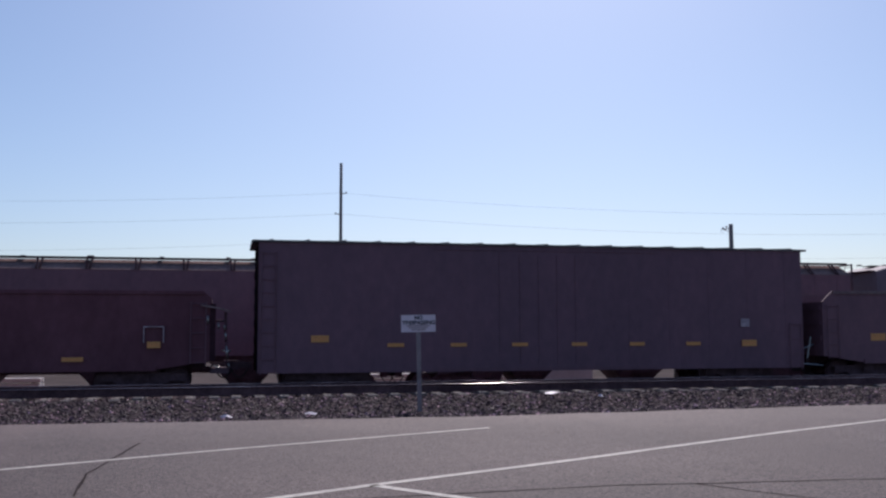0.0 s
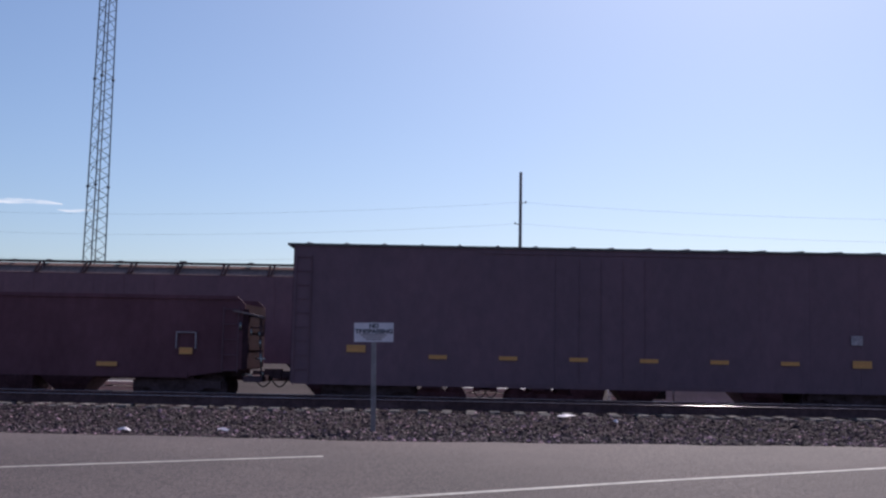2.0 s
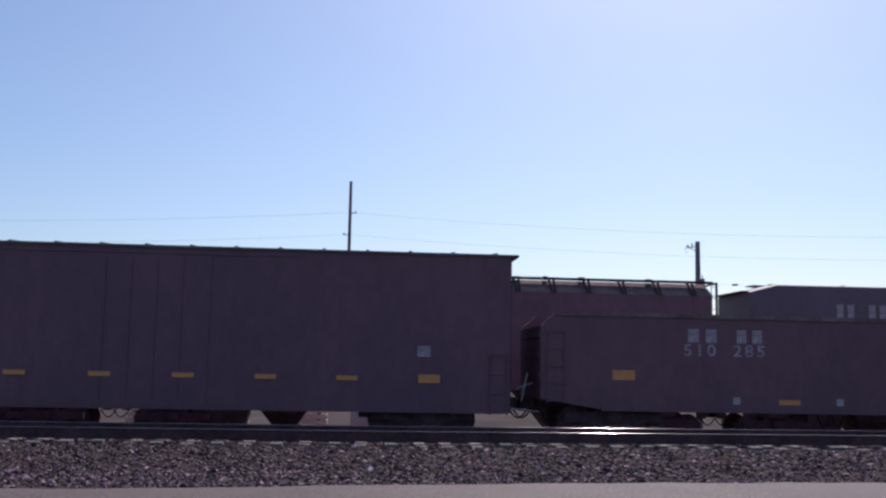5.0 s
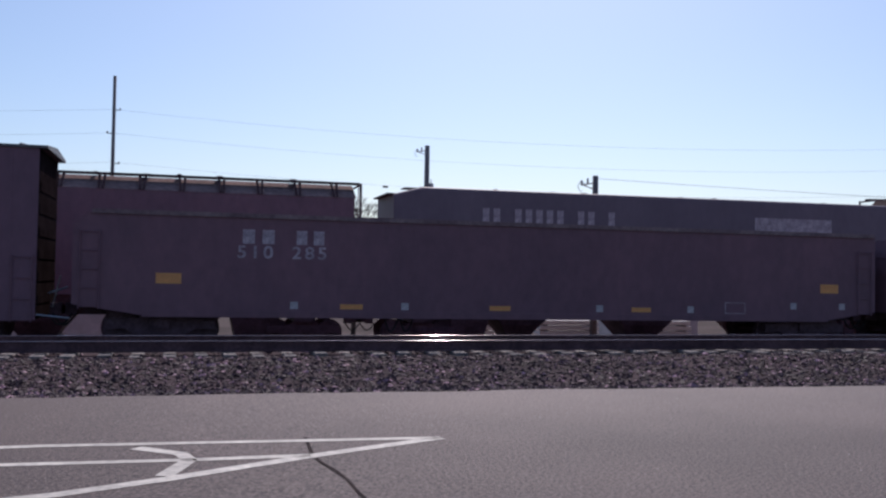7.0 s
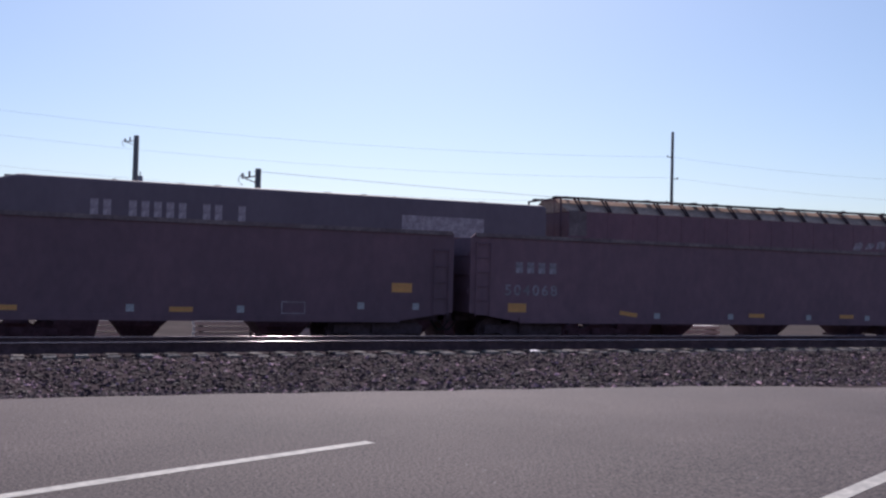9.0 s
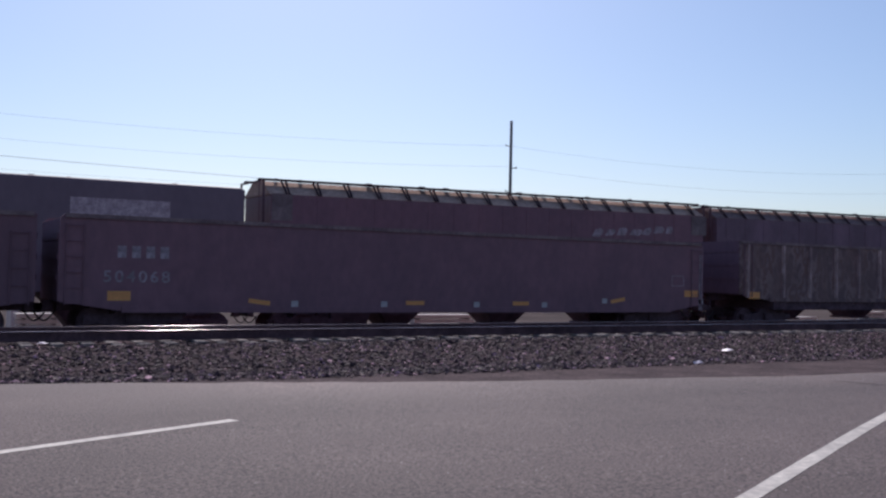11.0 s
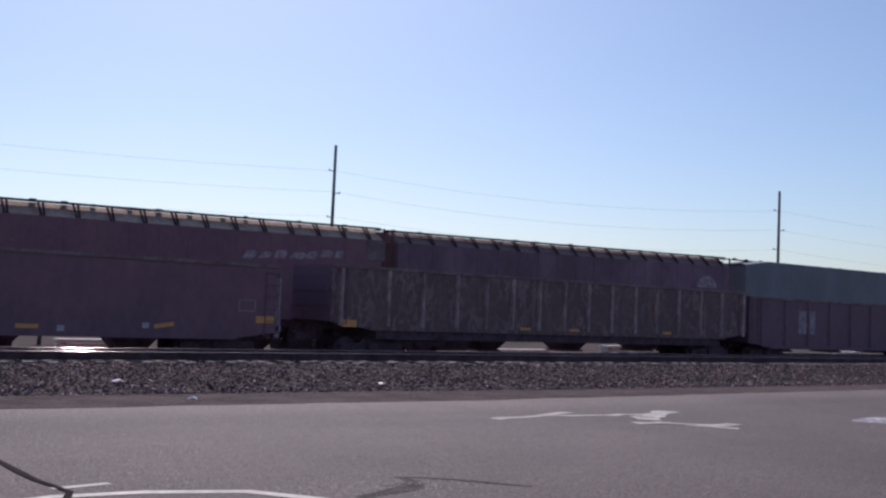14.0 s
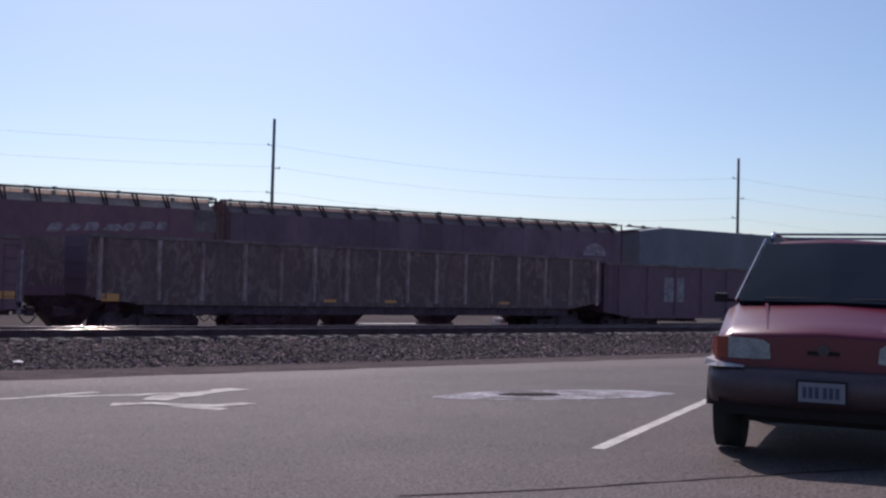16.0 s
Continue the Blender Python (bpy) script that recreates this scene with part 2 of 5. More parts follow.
def prism(bm, outline, x0, x1):
    """An outline of (y, z) points drawn out along x."""
    a = [bm.verts.new((x0, y, z)) for y, z in outline]
    b = [bm.verts.new((x1, y, z)) for y, z in outline]
    n = len(a)
    for k in range(n):
        bm.faces.new((a[k], a[(k + 1) % n], b[(k + 1) % n], b[k]))
    bm.faces.new(a[::-1])
    bm.faces.new(b)


def loft(bm, rings, cap=True, smooth=True):
    vs = [[bm.verts.new(p) for p in ring] for ring in rings]
    n = len(vs[0])
    for r0, r1 in zip(vs, vs[1:]):
        for k in range(n):
            bm.faces.new((r0[k], r0[(k + 1) % n], r1[(k + 1) % n], r1[k])).smooth = smooth
    if cap:
        bm.faces.new(vs[0][::-1])
        bm.faces.new(vs[-1])


def sweep(bm, pts, r, seg=8):
    """One unbroken round bar along a bent line."""
    pts = [Vector(p) for p in pts]
    rings = []
    for k, p in enumerate(pts):
        d = (pts[min(k + 1, len(pts) - 1)] - pts[max(k - 1, 0)]).normalized()
        u = d.cross(Vector((0.31, 0.9, 0.27))).normalized()
        v = d.cross(u)
        rings.append([tuple(p + r * (u * math.cos(q * math.tau / seg) + v * math.sin(q * math.tau / seg))) for q in range(seg)])
    loft(bm, rings)


def part(name, bm, material, parent=None, label="", bevel=0.0, at=None):
    if bevel:
        bmesh.ops.bevel(bm, geom=[e for e in bm.edges if len(e.link_faces) == 2 and e.calc_face_angle(0) > 0.5], offset=bevel, segments=2, affect="EDGES", profile=0.6)
    bmesh.ops.recalc_face_normals(bm, faces=bm.faces)
    me = bpy.data.meshes.new(name)
    bm.to_mesh(me)
    bm.free()
    me.materials.append(M[material])
    ob = new(name, me)
    if parent:
        ob.parent = parent
    if at:
        ob.location = at
    return tagged(ob, label) if label else ob


def boxes(*bs):
    bm = bmesh.new()
    for b in bs:
        box(bm, *b)
    return bm


def thing(name, x, y, z, label, category, group="", rz=0.0):
    ob = new(name)
    ob.empty_display_size = 0.3
    ob.matrix_world = pose(x, y, z, 0, 0, rz)
    return tagged(ob, label, category, group)


def lettering(name, text, size, material, parent, x, y, z, label, squeeze=1.0, bold=0.0):
    """Raised flat letters that face -y, starting at x, with their foot at z."""
    cu = bpy.data.curves.new(name, "FONT")
    cu.body, cu.size, cu.extrude, cu.offset = text, size, 0.002, bold
    tmp = bpy.data.objects.new(name, cu)
    scene.collection.objects.link(tmp)
    bpy.context.view_layer.update()
    me = bpy.data.meshes.new_from_object(tmp.evaluated_get(bpy.context.evaluated_depsgraph_get()))
    bpy.data.objects.remove(tmp)
    me.materials.clear()
    me.materials.append(M[material])
    me.transform(Matrix.Translation((x, y, z)) @ Matrix.Rotation(radians(90), 4, "X") @ Matrix.Diagonal((squeeze, 1, 1, 1)))
    ob = new(name, me)
    ob.parent = parent
    return tagged(ob, label)


def digits(text, size, material, parent, x, y, z, step, label, squeeze=1.0, bold=0.0):
    for k, ch in enumerate(text):
        lettering("digit", ch, size, material, parent, x + k * step, y, z, label, squeeze, bold)


# ---- ground ----
def lerp(a, b, t):
    return a + (b - a) * min(1.0, max(0.0, t))


def table(t, rows):
    for (a, va), (b, vb) in zip(rows, rows[1:]):
        if t <= b:
            return lerp(va, vb, (t - a) / (b - a))
    return rows[-1][1]


def lot_z(x, y):
    e = lerp(-0.135, 0, (x + 8) / 20) if x < 28 else lerp(0, -0.18, (x - 28) / 19)
    fall = lerp(0, 0.036, (x - 20) / 20) - lerp(0, 0.0135, (x - 42) / 7)
    return e + fall * (9 - max(y, -8)) if y < 9 else e


EDGE = [(-60, 12.5), (-15, 12.3), (-8, 12.0), (0, 12.0), (6, 12.6), (19, 12.6), (26, 12.25), (32, 10.9), (38, 10.4), (45, 10.8), (60, 11.1), (120, 11.1)]
STONES_FROM = [(-60, 12.6), (-8, 12.3), (6, 12.8), (19, 12.8), (26, 12.5), (31, 12.6), (36, 13.2), (46, 14.0), (57, 13.7), (120, 13.6)]
YARD_Z, FAR_Z, CAR_RAIL_Z, REAR_RAIL_Z = -0.64, -2.4, -0.45, -1.1


def rise(x):
    """The farther yard track climbs gently along part of its length."""
    return 0.011 * (min(86.0, max(34.0, x)) - 34.0)


MAIN_RAIL = [(-220, 0.02), (4, 0.025), (24, 0.11), (50, 0.14), (420, 0.14)]


def main_rail(x):
    """Height of the empty track's rail heads along its length."""
    return table(x, MAIN_RAIL)


def ground_z(x, y):
    e = table(x, EDGE)
    if y < e:
        return lot_z(x, y) - 0.05
    return table(y, [(e, lot_z(x, e) - 0.05), (13.6, lot_z(x, e) - 0.13), (15.6, -0.34), (17.4, -0.30 + 0.4 * main_rail(x)), (19.0, main_rail(x) - 0.265), (22.6, main_rail(x) - 0.265), (24.0, YARD_Z), (28, YARD_Z), (31, -1.29 + rise(x)), (39, -1.29 + rise(x)), (43, FAR_Z + rise(x)), (60, FAR_Z), (400, -2.5), (4000, -2.8)])


def sheet(name, xs, ys, zf, label, materials, pick, thick=0.0):
    verts = [(x, y, zf(x, y)) for y in ys for x in xs]
    nx = len(xs)
    faces = [(j * nx + i, j * nx + i + 1, (j + 1) * nx + i + 1, (j + 1) * nx + i) for j in range(len(ys) - 1) for i in range(nx - 1)]
    me = bpy.data.meshes.new(name)
    me.from_pydata(verts, [], faces)
    for m in materials:
        me.materials.append(M[m])
    for p in me.polygons:
        p.material_index = pick(p.center)
        p.use_smooth = True
    return tagged(new(name, me), label, "ground", kind="structure")


far = [-2500, -900, -400, -200, -110, -70]
xs = far + [-50 + 2.0 * k for k in range(83)] + [130, 170, 250, 450, 900, 2500]
ys = [-900, -300, -100, -40, -20, -8, 0, 5, 9, 10, 10.4, 10.8, 11.2, 11.6, 12, 12.4, 12.8, 13.2, 13.6, 14.2, 15, 15.6, 16.4, 17.4, 18.2, 19, 20.7, 22.6, 23.3, 24, 26, 28, 29.5, 31, 33, 36, 39, 41, 43, 46, 53, 60, 90, 150, 300, 700, 1500, 4000]
sheet("ground", xs, ys, ground_z, "flat dusty gravel ground beside the tracks", ["dirt", "ballast_bed", "yard"],
      lambda c: 0 if c.y < table(c.x, STONES_FROM) else 1 if c.y < 24 else 2)

# pavement: one asphalt sheet with a crumbling edge
bm = bmesh.new()
cols = []
rng = random.Random(4)
for k in range(321):
    x = -60 + 0.5 * k
    e = table(x, EDGE) + 0.10 * noise.noise((x * 0.9, 3, 0)) + 0.05 * rng.uniform(-1, 1)
    yy = [-60, -25, -14, -8, -4, -1, 2, 4, 6, 8, 9, e - 0.02, e + 0.02]
    cols.append([bm.verts.new((x, y, lot_z(x, y) - (0.045 if q == 12 else 0))) for q, y in enumerate(yy)])
for a, b in zip(cols, cols[1:]):
    for q in range(12):
        bm.faces.new((a[q], b[q], b[q + 1], a[q + 1])).smooth = True
tagged(part("pavement", bm, "asphalt"), "worn grey asphalt of an open parking lot", "pavement", kind="structure")


def ribbon(name, pts, width, material, label, category="road marking", lift=0.004, taper=False, wobble=0.0, group=""):
    """A flat strip on the asphalt along a line of (x, y) points."""
    rng = random.Random(len(name) * 31 + int(pts[0][0] * 10))
    fine = []
    for (x0, y0), (x1, y1) in zip(pts, pts[1:]):
        n = max(1, int(math.hypot(x1 - x0, y1 - y0) / 0.3))
        fine += [(lerp(x0, x1, k / n), lerp(y0, y1, k / n)) for k in range(n)]
    fine.append(pts[-1])
    bm = bmesh.new()
    prev = None
    for k, (x, y) in enumerate(fine):
        a, b = fine[max(0, k - 1)], fine[min(len(fine) - 1, k + 1)]
        d = Vector((b[0] - a[0], b[1] - a[1])).normalized()
        w = width / 2 * (1 + rng.uniform(-1, 1) * (wobble or 0.06))
        if taper:
            w *= 0.25 + 0.75 * math.sin(math.pi * (k + 0.6) / (len(fine) + 0.2))
        ox, oy = (rng.uniform(-wobble, wobble) * width, rng.uniform(-wobble, wobble) * width) if wobble else (0, 0)
        row = [bm.verts.new((x + ox + s * d.y * w, y + oy - s * d.x * w, lot_z(x + s * d.y * w, y - s * d.x * w) + lift)) for s in (1, -1)]
        if prev:
            bm.faces.new((prev[0], row[0], row[1], prev[1]))
        prev = row
    return tagged(part(name, bm, material), label, category, group, "structure")


W = "worn white painted line on asphalt"
for nm, pts, wd in [
    ("parking_line", [(-16.5, 5.5), (-14.17, 6.81), (-11.95, 8.05), (-8.21, 9.92)], 0.10),
    ("parking_line", [(-12.6, 3.8), (-10.69, 4.89), (-8.7, 5.93), (-6.95, 6.88), (-4.68, 8.03), (-2.1, 9.23), (-0.75, 9.9)], 0.11),
    ("parking_line", [(-10.69, 4.89), (-10.14, 4.12), (-9.7, 3.5)], 0.11),
    ("parking_line", [(1.5, 8.0), (6.32, 9.40), (6.8, 9.58), (8.8, 9.66), (11.85, 9.48)], 0.11),
    ("parking_line", [(2.0, 8.9), (6.41, 8.96), (8.14, 8.98), (9.9, 8.9), (10.73, 8.92)], 0.11),
    ("parking_line", [(8.0, 7.6), (9.12, 7.96), (9.75, 8.29), (10.75, 8.90), (11.85, 9.48)], 0.13),
    ("parking_line", [(9.49, 9.45), (9.82, 9.15), (9.88, 8.9), (9.72, 8.38)], 0.12),
    ("parking_line", [(14.6, 6.45), (17.4, 7.76), (18.58, 8.31), (20.21, 9.03)], 0.13),
    ("parking_line", [(20.2, 5.1), (22.42, 6.13), (25.07, 7.34), (27.81, 8.56)], 0.13),
    ("parking_line", [(28.3, 3.4), (31.33, 4.94), (32.93, 5.76), (35.66, 7.14)], 0.13),
    ("parking_line", [(34.5, 2.35), (35.67, 2.89), (37.09, 3.54), (37.44, 3.62)], 0.14),
    ("parking_line", [(37.0, 3.42), (37.41, 3.23), (37.88, 3.34), (38.49, 3.27), (39.2, 2.95), (39.52, 2.42), (39.74, 1.7)], 0.13),
    ("parking_line", [(36.0, 2.5), (36.5, 2.43), (37.1, 2.35), (37.8, 2.0)], 0.12),
    ("parking_line", [(37.74, 2.24), (38.33, 2.16), (39.0, 2.13), (39.6, 2.0)], 0.11),
    ("parking_line", [(37.95, 3.70), (38.4, 3.78)], 0.09),
    ("parking_line", [(50.36, 0.9), (54.0, 2.98), (58.2, 5.38)], 0.14),
]:
    ribbon(nm, pts, wd, "paint_white", W, group="parking lines")
for pts in ([(10.78, 9.69), (10.74, 8.95), (10.86, 8.05), (10.9, 7.0), (11.2, 5.5)],
            [(-11.0, 4.2), (-9.81, 4.27), (-8.64, 4.37), (-7.3, 4.2), (-6.09, 4.05), (-4.5, 4.1)], [(-7.9, 4.3), (-7.43, 3.46), (-7.0, 2.8)], [(-13.0, 9.1), (-13.27, 6.29), (-13.2, 4.89)]):
    ribbon("asphalt_crack", pts, 0.028, "crack", "dark crack in the asphalt", "crack", 0.003, wobble=0.35, group="asphalt cracks")
ribbon("asphalt_crack", [(37.45, 9.7), (37.62, 9.1), (37.8, 8.16), (37.87, 6.55), (37.88, 5.6)], 0.035, "crack", "dark crack in the asphalt", "crack", 0.003, wobble=0.4, group="asphalt cracks")
ribbon("asphalt_crack", [(37.88, 5.65), (37.91, 5.07), (37.93, 4.18), (38.03, 3.5), (37.9, 3.04), (37.82, 2.24), (37.9, 0.44)], 0.06, "crack", "wide dark crack in the asphalt", "crack", 0.010, wobble=0.4, group="asphalt cracks")
ribbon("asphalt_crack", [(47.4, -0.2), (48.6, -0.45), (49.35, -0.6), (50.0, -0.74), (50.9, -0.95), (51.8, -1.2), (54.0, -1.7)], 0.03, "crack", "thin dark seam between two asphalt layers", "crack", 0.005, wobble=0.4, group="asphalt cracks")
AR = "faded white turn arrow painted on asphalt"
ribbon("turn_arrow", [(45.45, 8.0), (46.1, 8.15), (46.86, 8.28), (47.7, 8.1), (48.75, 8.05), (49.2, 7.9)], 0.20, "paint_worn", AR, wobble=0.3)
ribbon("turn_arrow_fleck", [(46.6, 8.3), (47.1, 8.42), (47.6, 8.62)], 0.22, "paint_worn", AR, lift=0.006, wobble=0.3)
ribbon("turn_arrow_head", [(48.0, 7.1), (48.4, 7.5), (48.95, 7.9), (49.8, 8.28)], 0.40, "paint_worn", AR, lift=0.007, wobble=0.25)
ribbon("turn_arrow_barb", [(47.42, 6.88), (47.85, 6.72), (48.1, 6.42), (48.5, 6.15), (49.05, 6.35)], 0.30, "paint_worn", AR, lift=0.009, wobble=0.3)
ribbon("turn_arrow_barb", [(48.0, 6.35), (48.3, 5.95), (48.45, 5.75)], 0.22, "paint_worn", AR, lift=0.004, wobble=0.3)


def blot(name, cx, cy, a, b, turn, material, label, category, lift):
    """An uneven oval lying on the asphalt."""
    bm = bmesh.new()
    rings = []
    for q in (0.35, 0.7, 1.0):
        ring = []
        for k in range(36):
            t = k * math.tau / 36
            w = q * (1 + 0.16 * noise.noise((cx + 1.3 * math.cos(t), cy + 1.3 * math.sin(t), 0)))
            u, v = a * w * math.cos(t), b * w * math.sin(t)
            x, y = cx + u * math.cos(turn) - v * math.sin(turn), cy + u * math.sin(turn) + v * math.cos(turn)
            ring.append(bm.verts.new((x, y, lot_z(x, y) + lift)))
        rings.append(ring)
    bm.faces.new(rings[0])
    for r0, r1 in zip(rings, rings[1:]):
        for k in range(36):
            bm.faces.new((r0[k], r1[k], r1[(k + 1) % 36], r0[(k + 1) % 36]))
    tagged(part(name, bm, material), label, category, kind="structure")


blot("asphalt_repair", 53.7, 5.28, 1.95, 0.72, -0.3, "sand", "pale sandy repair patch in the asphalt", "patch", 0.004)
blot("pothole", 53.3, 5.52, 0.5, 0.22, -0.4, "crack", "dark broken hole inside the sandy patch", "pothole", 0.008)
ribbon("worn_spot", [(39.8, 2.3), (40.15, 2.45), (40.4, 2.6), (40.62, 2.85), (40.7, 3.1)], 0.20, "asphalt_dark", "dark rough worn spot in the asphalt", "stain", 0.002, taper=True, wobble=0.3)
ribbon("worn_streak", [(40.62, 3.12), (40.85, 2.98), (41.06, 2.75), (41.4, 2.22)], 0.07, "asphalt_dark", "thin dark worn streak in the asphalt", "stain", 0.003, taper=True, wobble=0.2)
ribbon("resurfaced_strip", [(45.5, -1.7), (48.6, -1.76), (50.9, -2.3), (57, -3.6)], 2.6, "asphalt_old", "paler strip of newer asphalt", "pavement", 0.002)


# ---- railway tracks ----
def track(yc, z, x0, x1, label, ties=True, height=None, knots=()):
    tr = thing("railway_track", 0, yc, z, label, "railway track")
    tr["kind"] = "structure"
    stops = [x0, *knots, x1]

    def drawn(outline, y):
        """An outline of (y, z) points drawn along the track and following its height."""
        bm = bmesh.new()
        loft(bm, [[(q, y + a, b + (height(q) if height else 0.0)) for a, b in outline] for q in stops], smooth=False)
        return bm

    for s in (-1, 1):
        y = s * 0.755
        web = drawn([(-0.068, -0.205), (-0.068, -0.18), (-0.012, -0.18), (-0.012, -0.03), (0.012, -0.03), (0.012, -0.18), (0.068, -0.18), (0.068, -0.205)], y)
        head = drawn([(-0.036, -0.035), (-0.036, -0.008), (0.036, -0.008), (0.036, -0.035)], y)
        crown = drawn([(-0.030, -0.0075), (-0.024, -0.002), (0.0, 0.0), (0.024, -0.002), (0.030, -0.0075)], y)
        rb = part("rail", web, "rail_side", tr)
        part("rail_head", head, "rail_side", rb)
        hd = part("running_surface", crown, "rail_head", rb, "polished steel running surface")
        for p in hd.data.polygons:
            p.use_smooth = abs(p.normal.x) < 0.5
    if ties:
        rng = random.Random(9)
        bm = bmesh.new()
        box(bm, -0.115, 0.115, -1.3, 1.3, -0.20, -0.04)
        bmesh.ops.bevel(bm, geom=bm.edges[:], offset=0.015, segments=1, affect="EDGES")
        me = bpy.data.meshes.new("tie")
        bm.to_mesh(me)
        bm.free()
        me.materials.append(M["tie"])
        x = -36.0
        while x < 110:
            o = new("tie", me)
            o.parent = tr
            o.location = (x, rng.uniform(-0.10, 0.10), height(x) - 0.18 + rng.uniform(-0.03, 0.02))
            o.rotation_euler = (0, 0, rng.uniform(-0.03, 0.03))
            x += 0.54 + rng.uniform(-0.03, 0.03)
    return tr


track(20.75, 0.0, -220, 420, "empty mainline track with polished rails on ballast", True, main_rail, (4, 24, 50))
track(26.15, CAR_RAIL_Z, -220, 420, "yard track under the standing train", False)
track(35.5, REAR_RAIL_Z, -220, 420, "yard track under the farther standing train", False, rise, (34, 86))


# ballast stones
def stones():
    r = np.random.RandomState(7)
    n = 170000
    x = r.uniform(-28, 90, n)
    y = 12.2 + 10.6 * r.uniform(0, 1, n)
    lo = np.interp(x, [a for a, _ in STONES_FROM], [b for _, b in STONES_FROM])
    keep = (y > lo + r.uniform(-0.25, 0.5, n) ** 3)
    keep &= (y < 19.42) | (y > 22.1) | (r.uniform(0, 1, n) < 0.22)
    x, y = x[keep], y[keep]
    n = len(x)
    z = np.array([ground_z(a, b) for a, b in zip(x, y)])
    s = r.uniform(0.016, 0.036, n) * (1 + 0.6 * (r.uniform(0, 1, n) > 0.95))
    base = np.array([(1, 0, 0), (-1, 0, 0), (0, 1, 0), (0, -1, 0), (0, 0, 1), (0, 0, -0.8)], float)
    v = base[None] * (1 + r.uniform(-0.35, 0.35, (n, 6, 3))) + r.uniform(-0.3, 0.3, (n, 6, 3))
    v *= s[:, None, None] * np.array([1.45, 1.1, 0.75])
    a = r.uniform(0, math.tau, n)
    c, d = np.cos(a)[:, None], np.sin(a)[:, None]
    vx, vy = v[..., 0] * c - v[..., 1] * d, v[..., 0] * d + v[..., 1] * c
    v = np.stack([vx + x[:, None], vy + y[:, None], v[..., 2] + (z + s * 0.35)[:, None]], -1)
    tri = np.array([(0, 2, 4), (2, 1, 4), (1, 3, 4), (3, 0, 4), (2, 0, 5), (1, 2, 5), (3, 1, 5), (0, 3, 5)])
    f = (tri[None] + 6 * np.arange(n)[:, None, None]).reshape(-1, 3)
    me = bpy.data.meshes.new("ballast_stones")
    me.from_pydata(v.reshape(-1, 3).tolist(), [], f.tolist())
    me.materials.append(M["stone"])
    tagged(new("ballast_stones", me), "loose angular grey crushed stone beside the rails", "ballast", kind="stuff")


stones()


# loose grit on the asphalt
def grit():
    r = np.random.RandomState(17)
    parts = []
    for n, cx, cy, sx, sy in ((1500, 4, 11.2, 14, 0.7), (1500, 42, 9.9, 12, 0.7), (900, 38.4, 6.0, 0.9, 1.6), (1100, 43.5, 7.2, 3.0, 1.2), (1600, 19, 4.5, 6, 1.9), (900, 29, 4.5, 5, 1.9), (500, 40.3, 2.7, 0.5, 0.3), (700, 52.6, 5.0, 1.6, 0.5)):
        parts.append(np.stack([cx + sx * r.uniform(-1, 1, n) if sx > 4 else cx + sx * r.randn(n), cy + sy * r.randn(n)], -1))
    xy = np.concatenate(parts)
    xy = np.array([p for p in xy if p[1] < table(p[0], EDGE) - 0.05 and p[1] > 0.5])
    n = len(xy)
    z = np.array([lot_z(a, b) for a, b in xy])
    s = r.uniform(0.003, 0.007, n)
    base = np.array([(1, 0, 0), (-1, 0, 0), (0, 1, 0), (0, -1, 0), (0, 0, 1), (0, 0, -0.8)], float)
    v = base[None] * (1 + r.uniform(-0.35, 0.35, (n, 6, 3))) + r.uniform(-0.3, 0.3, (n, 6, 3))
    v = v * s[:, None, None] * np.array([1.2, 1.2, 0.35]) + np.stack([xy[:, 0], xy[:, 1], z + s * 0.1], -1)[:, None, :]
    tri = np.array([(0, 2, 4), (2, 1, 4), (1, 3, 4), (3, 0, 4), (2, 0, 5), (1, 2, 5), (3, 1, 5), (0, 3, 5)])
    me = bpy.data.meshes.new("loose_grit")
    me.from_pydata(v.reshape(-1, 3).tolist(), [], (tri[None] + 6 * np.arange(n)[:, None, None]).reshape(-1, 3).tolist())
    me.materials.append(M["grit"])
    tagged(new("loose_grit", me), "pale loose grit scattered on the asphalt", "gravel", kind="stuff")


grit()


# ---- rail cars ----
def bogie(car, x):
    b = part("truck", boxes((x - 0.2, x + 0.2, -1.15, 1.15, 0.42, 0.66)), "steel_dark", car, "dark cast-steel wheel truck")
    for s in (-1, 1):
        bm = bmesh.new()
        y = s * 1.0
        out = [(-1.22, 0.40), (-1.22, 0.62), (-0.5, 0.66), (-0.35, 0.80), (0.35, 0.80), (0.5, 0.66), (1.22, 0.62), (1.22, 0.40), (0.8, 0.42), (0.42, 0.22), (-0.42, 0.22), (-0.8, 0.42)]
        va = [bm.verts.new((x + a, y - 0.07, z)) for a, z in out]
        vb = [bm.verts.new((x + a, y + 0.07, z)) for a, z in out]
        for k in range(len(out)):
            bm.faces.new((va[k], va[(k + 1) % 12], vb[(k + 1) % 12], vb[k]))
        bm.faces.new(va[::-1])
        bm.faces.new(vb)
        part("side_frame", bm, "steel_dark", b)
        for dx in (-0.89, 0.89):
            bm = bmesh.new()
            tube(bm, (x + dx, s * 0.685, 0.42), (x + dx, s * 0.80, 0.42), 0.42, 28)
            tube(bm, (x + dx, s * 0.655, 0.42), (x + dx, s * 0.685, 0.42), 0.445, 28)
            tube(bm, (x + dx, 0, 0.42), (x + dx, s * 0.655, 0.42), 0.08, 10)
            part("wheel", bm, "steel_dark", b)
    return b


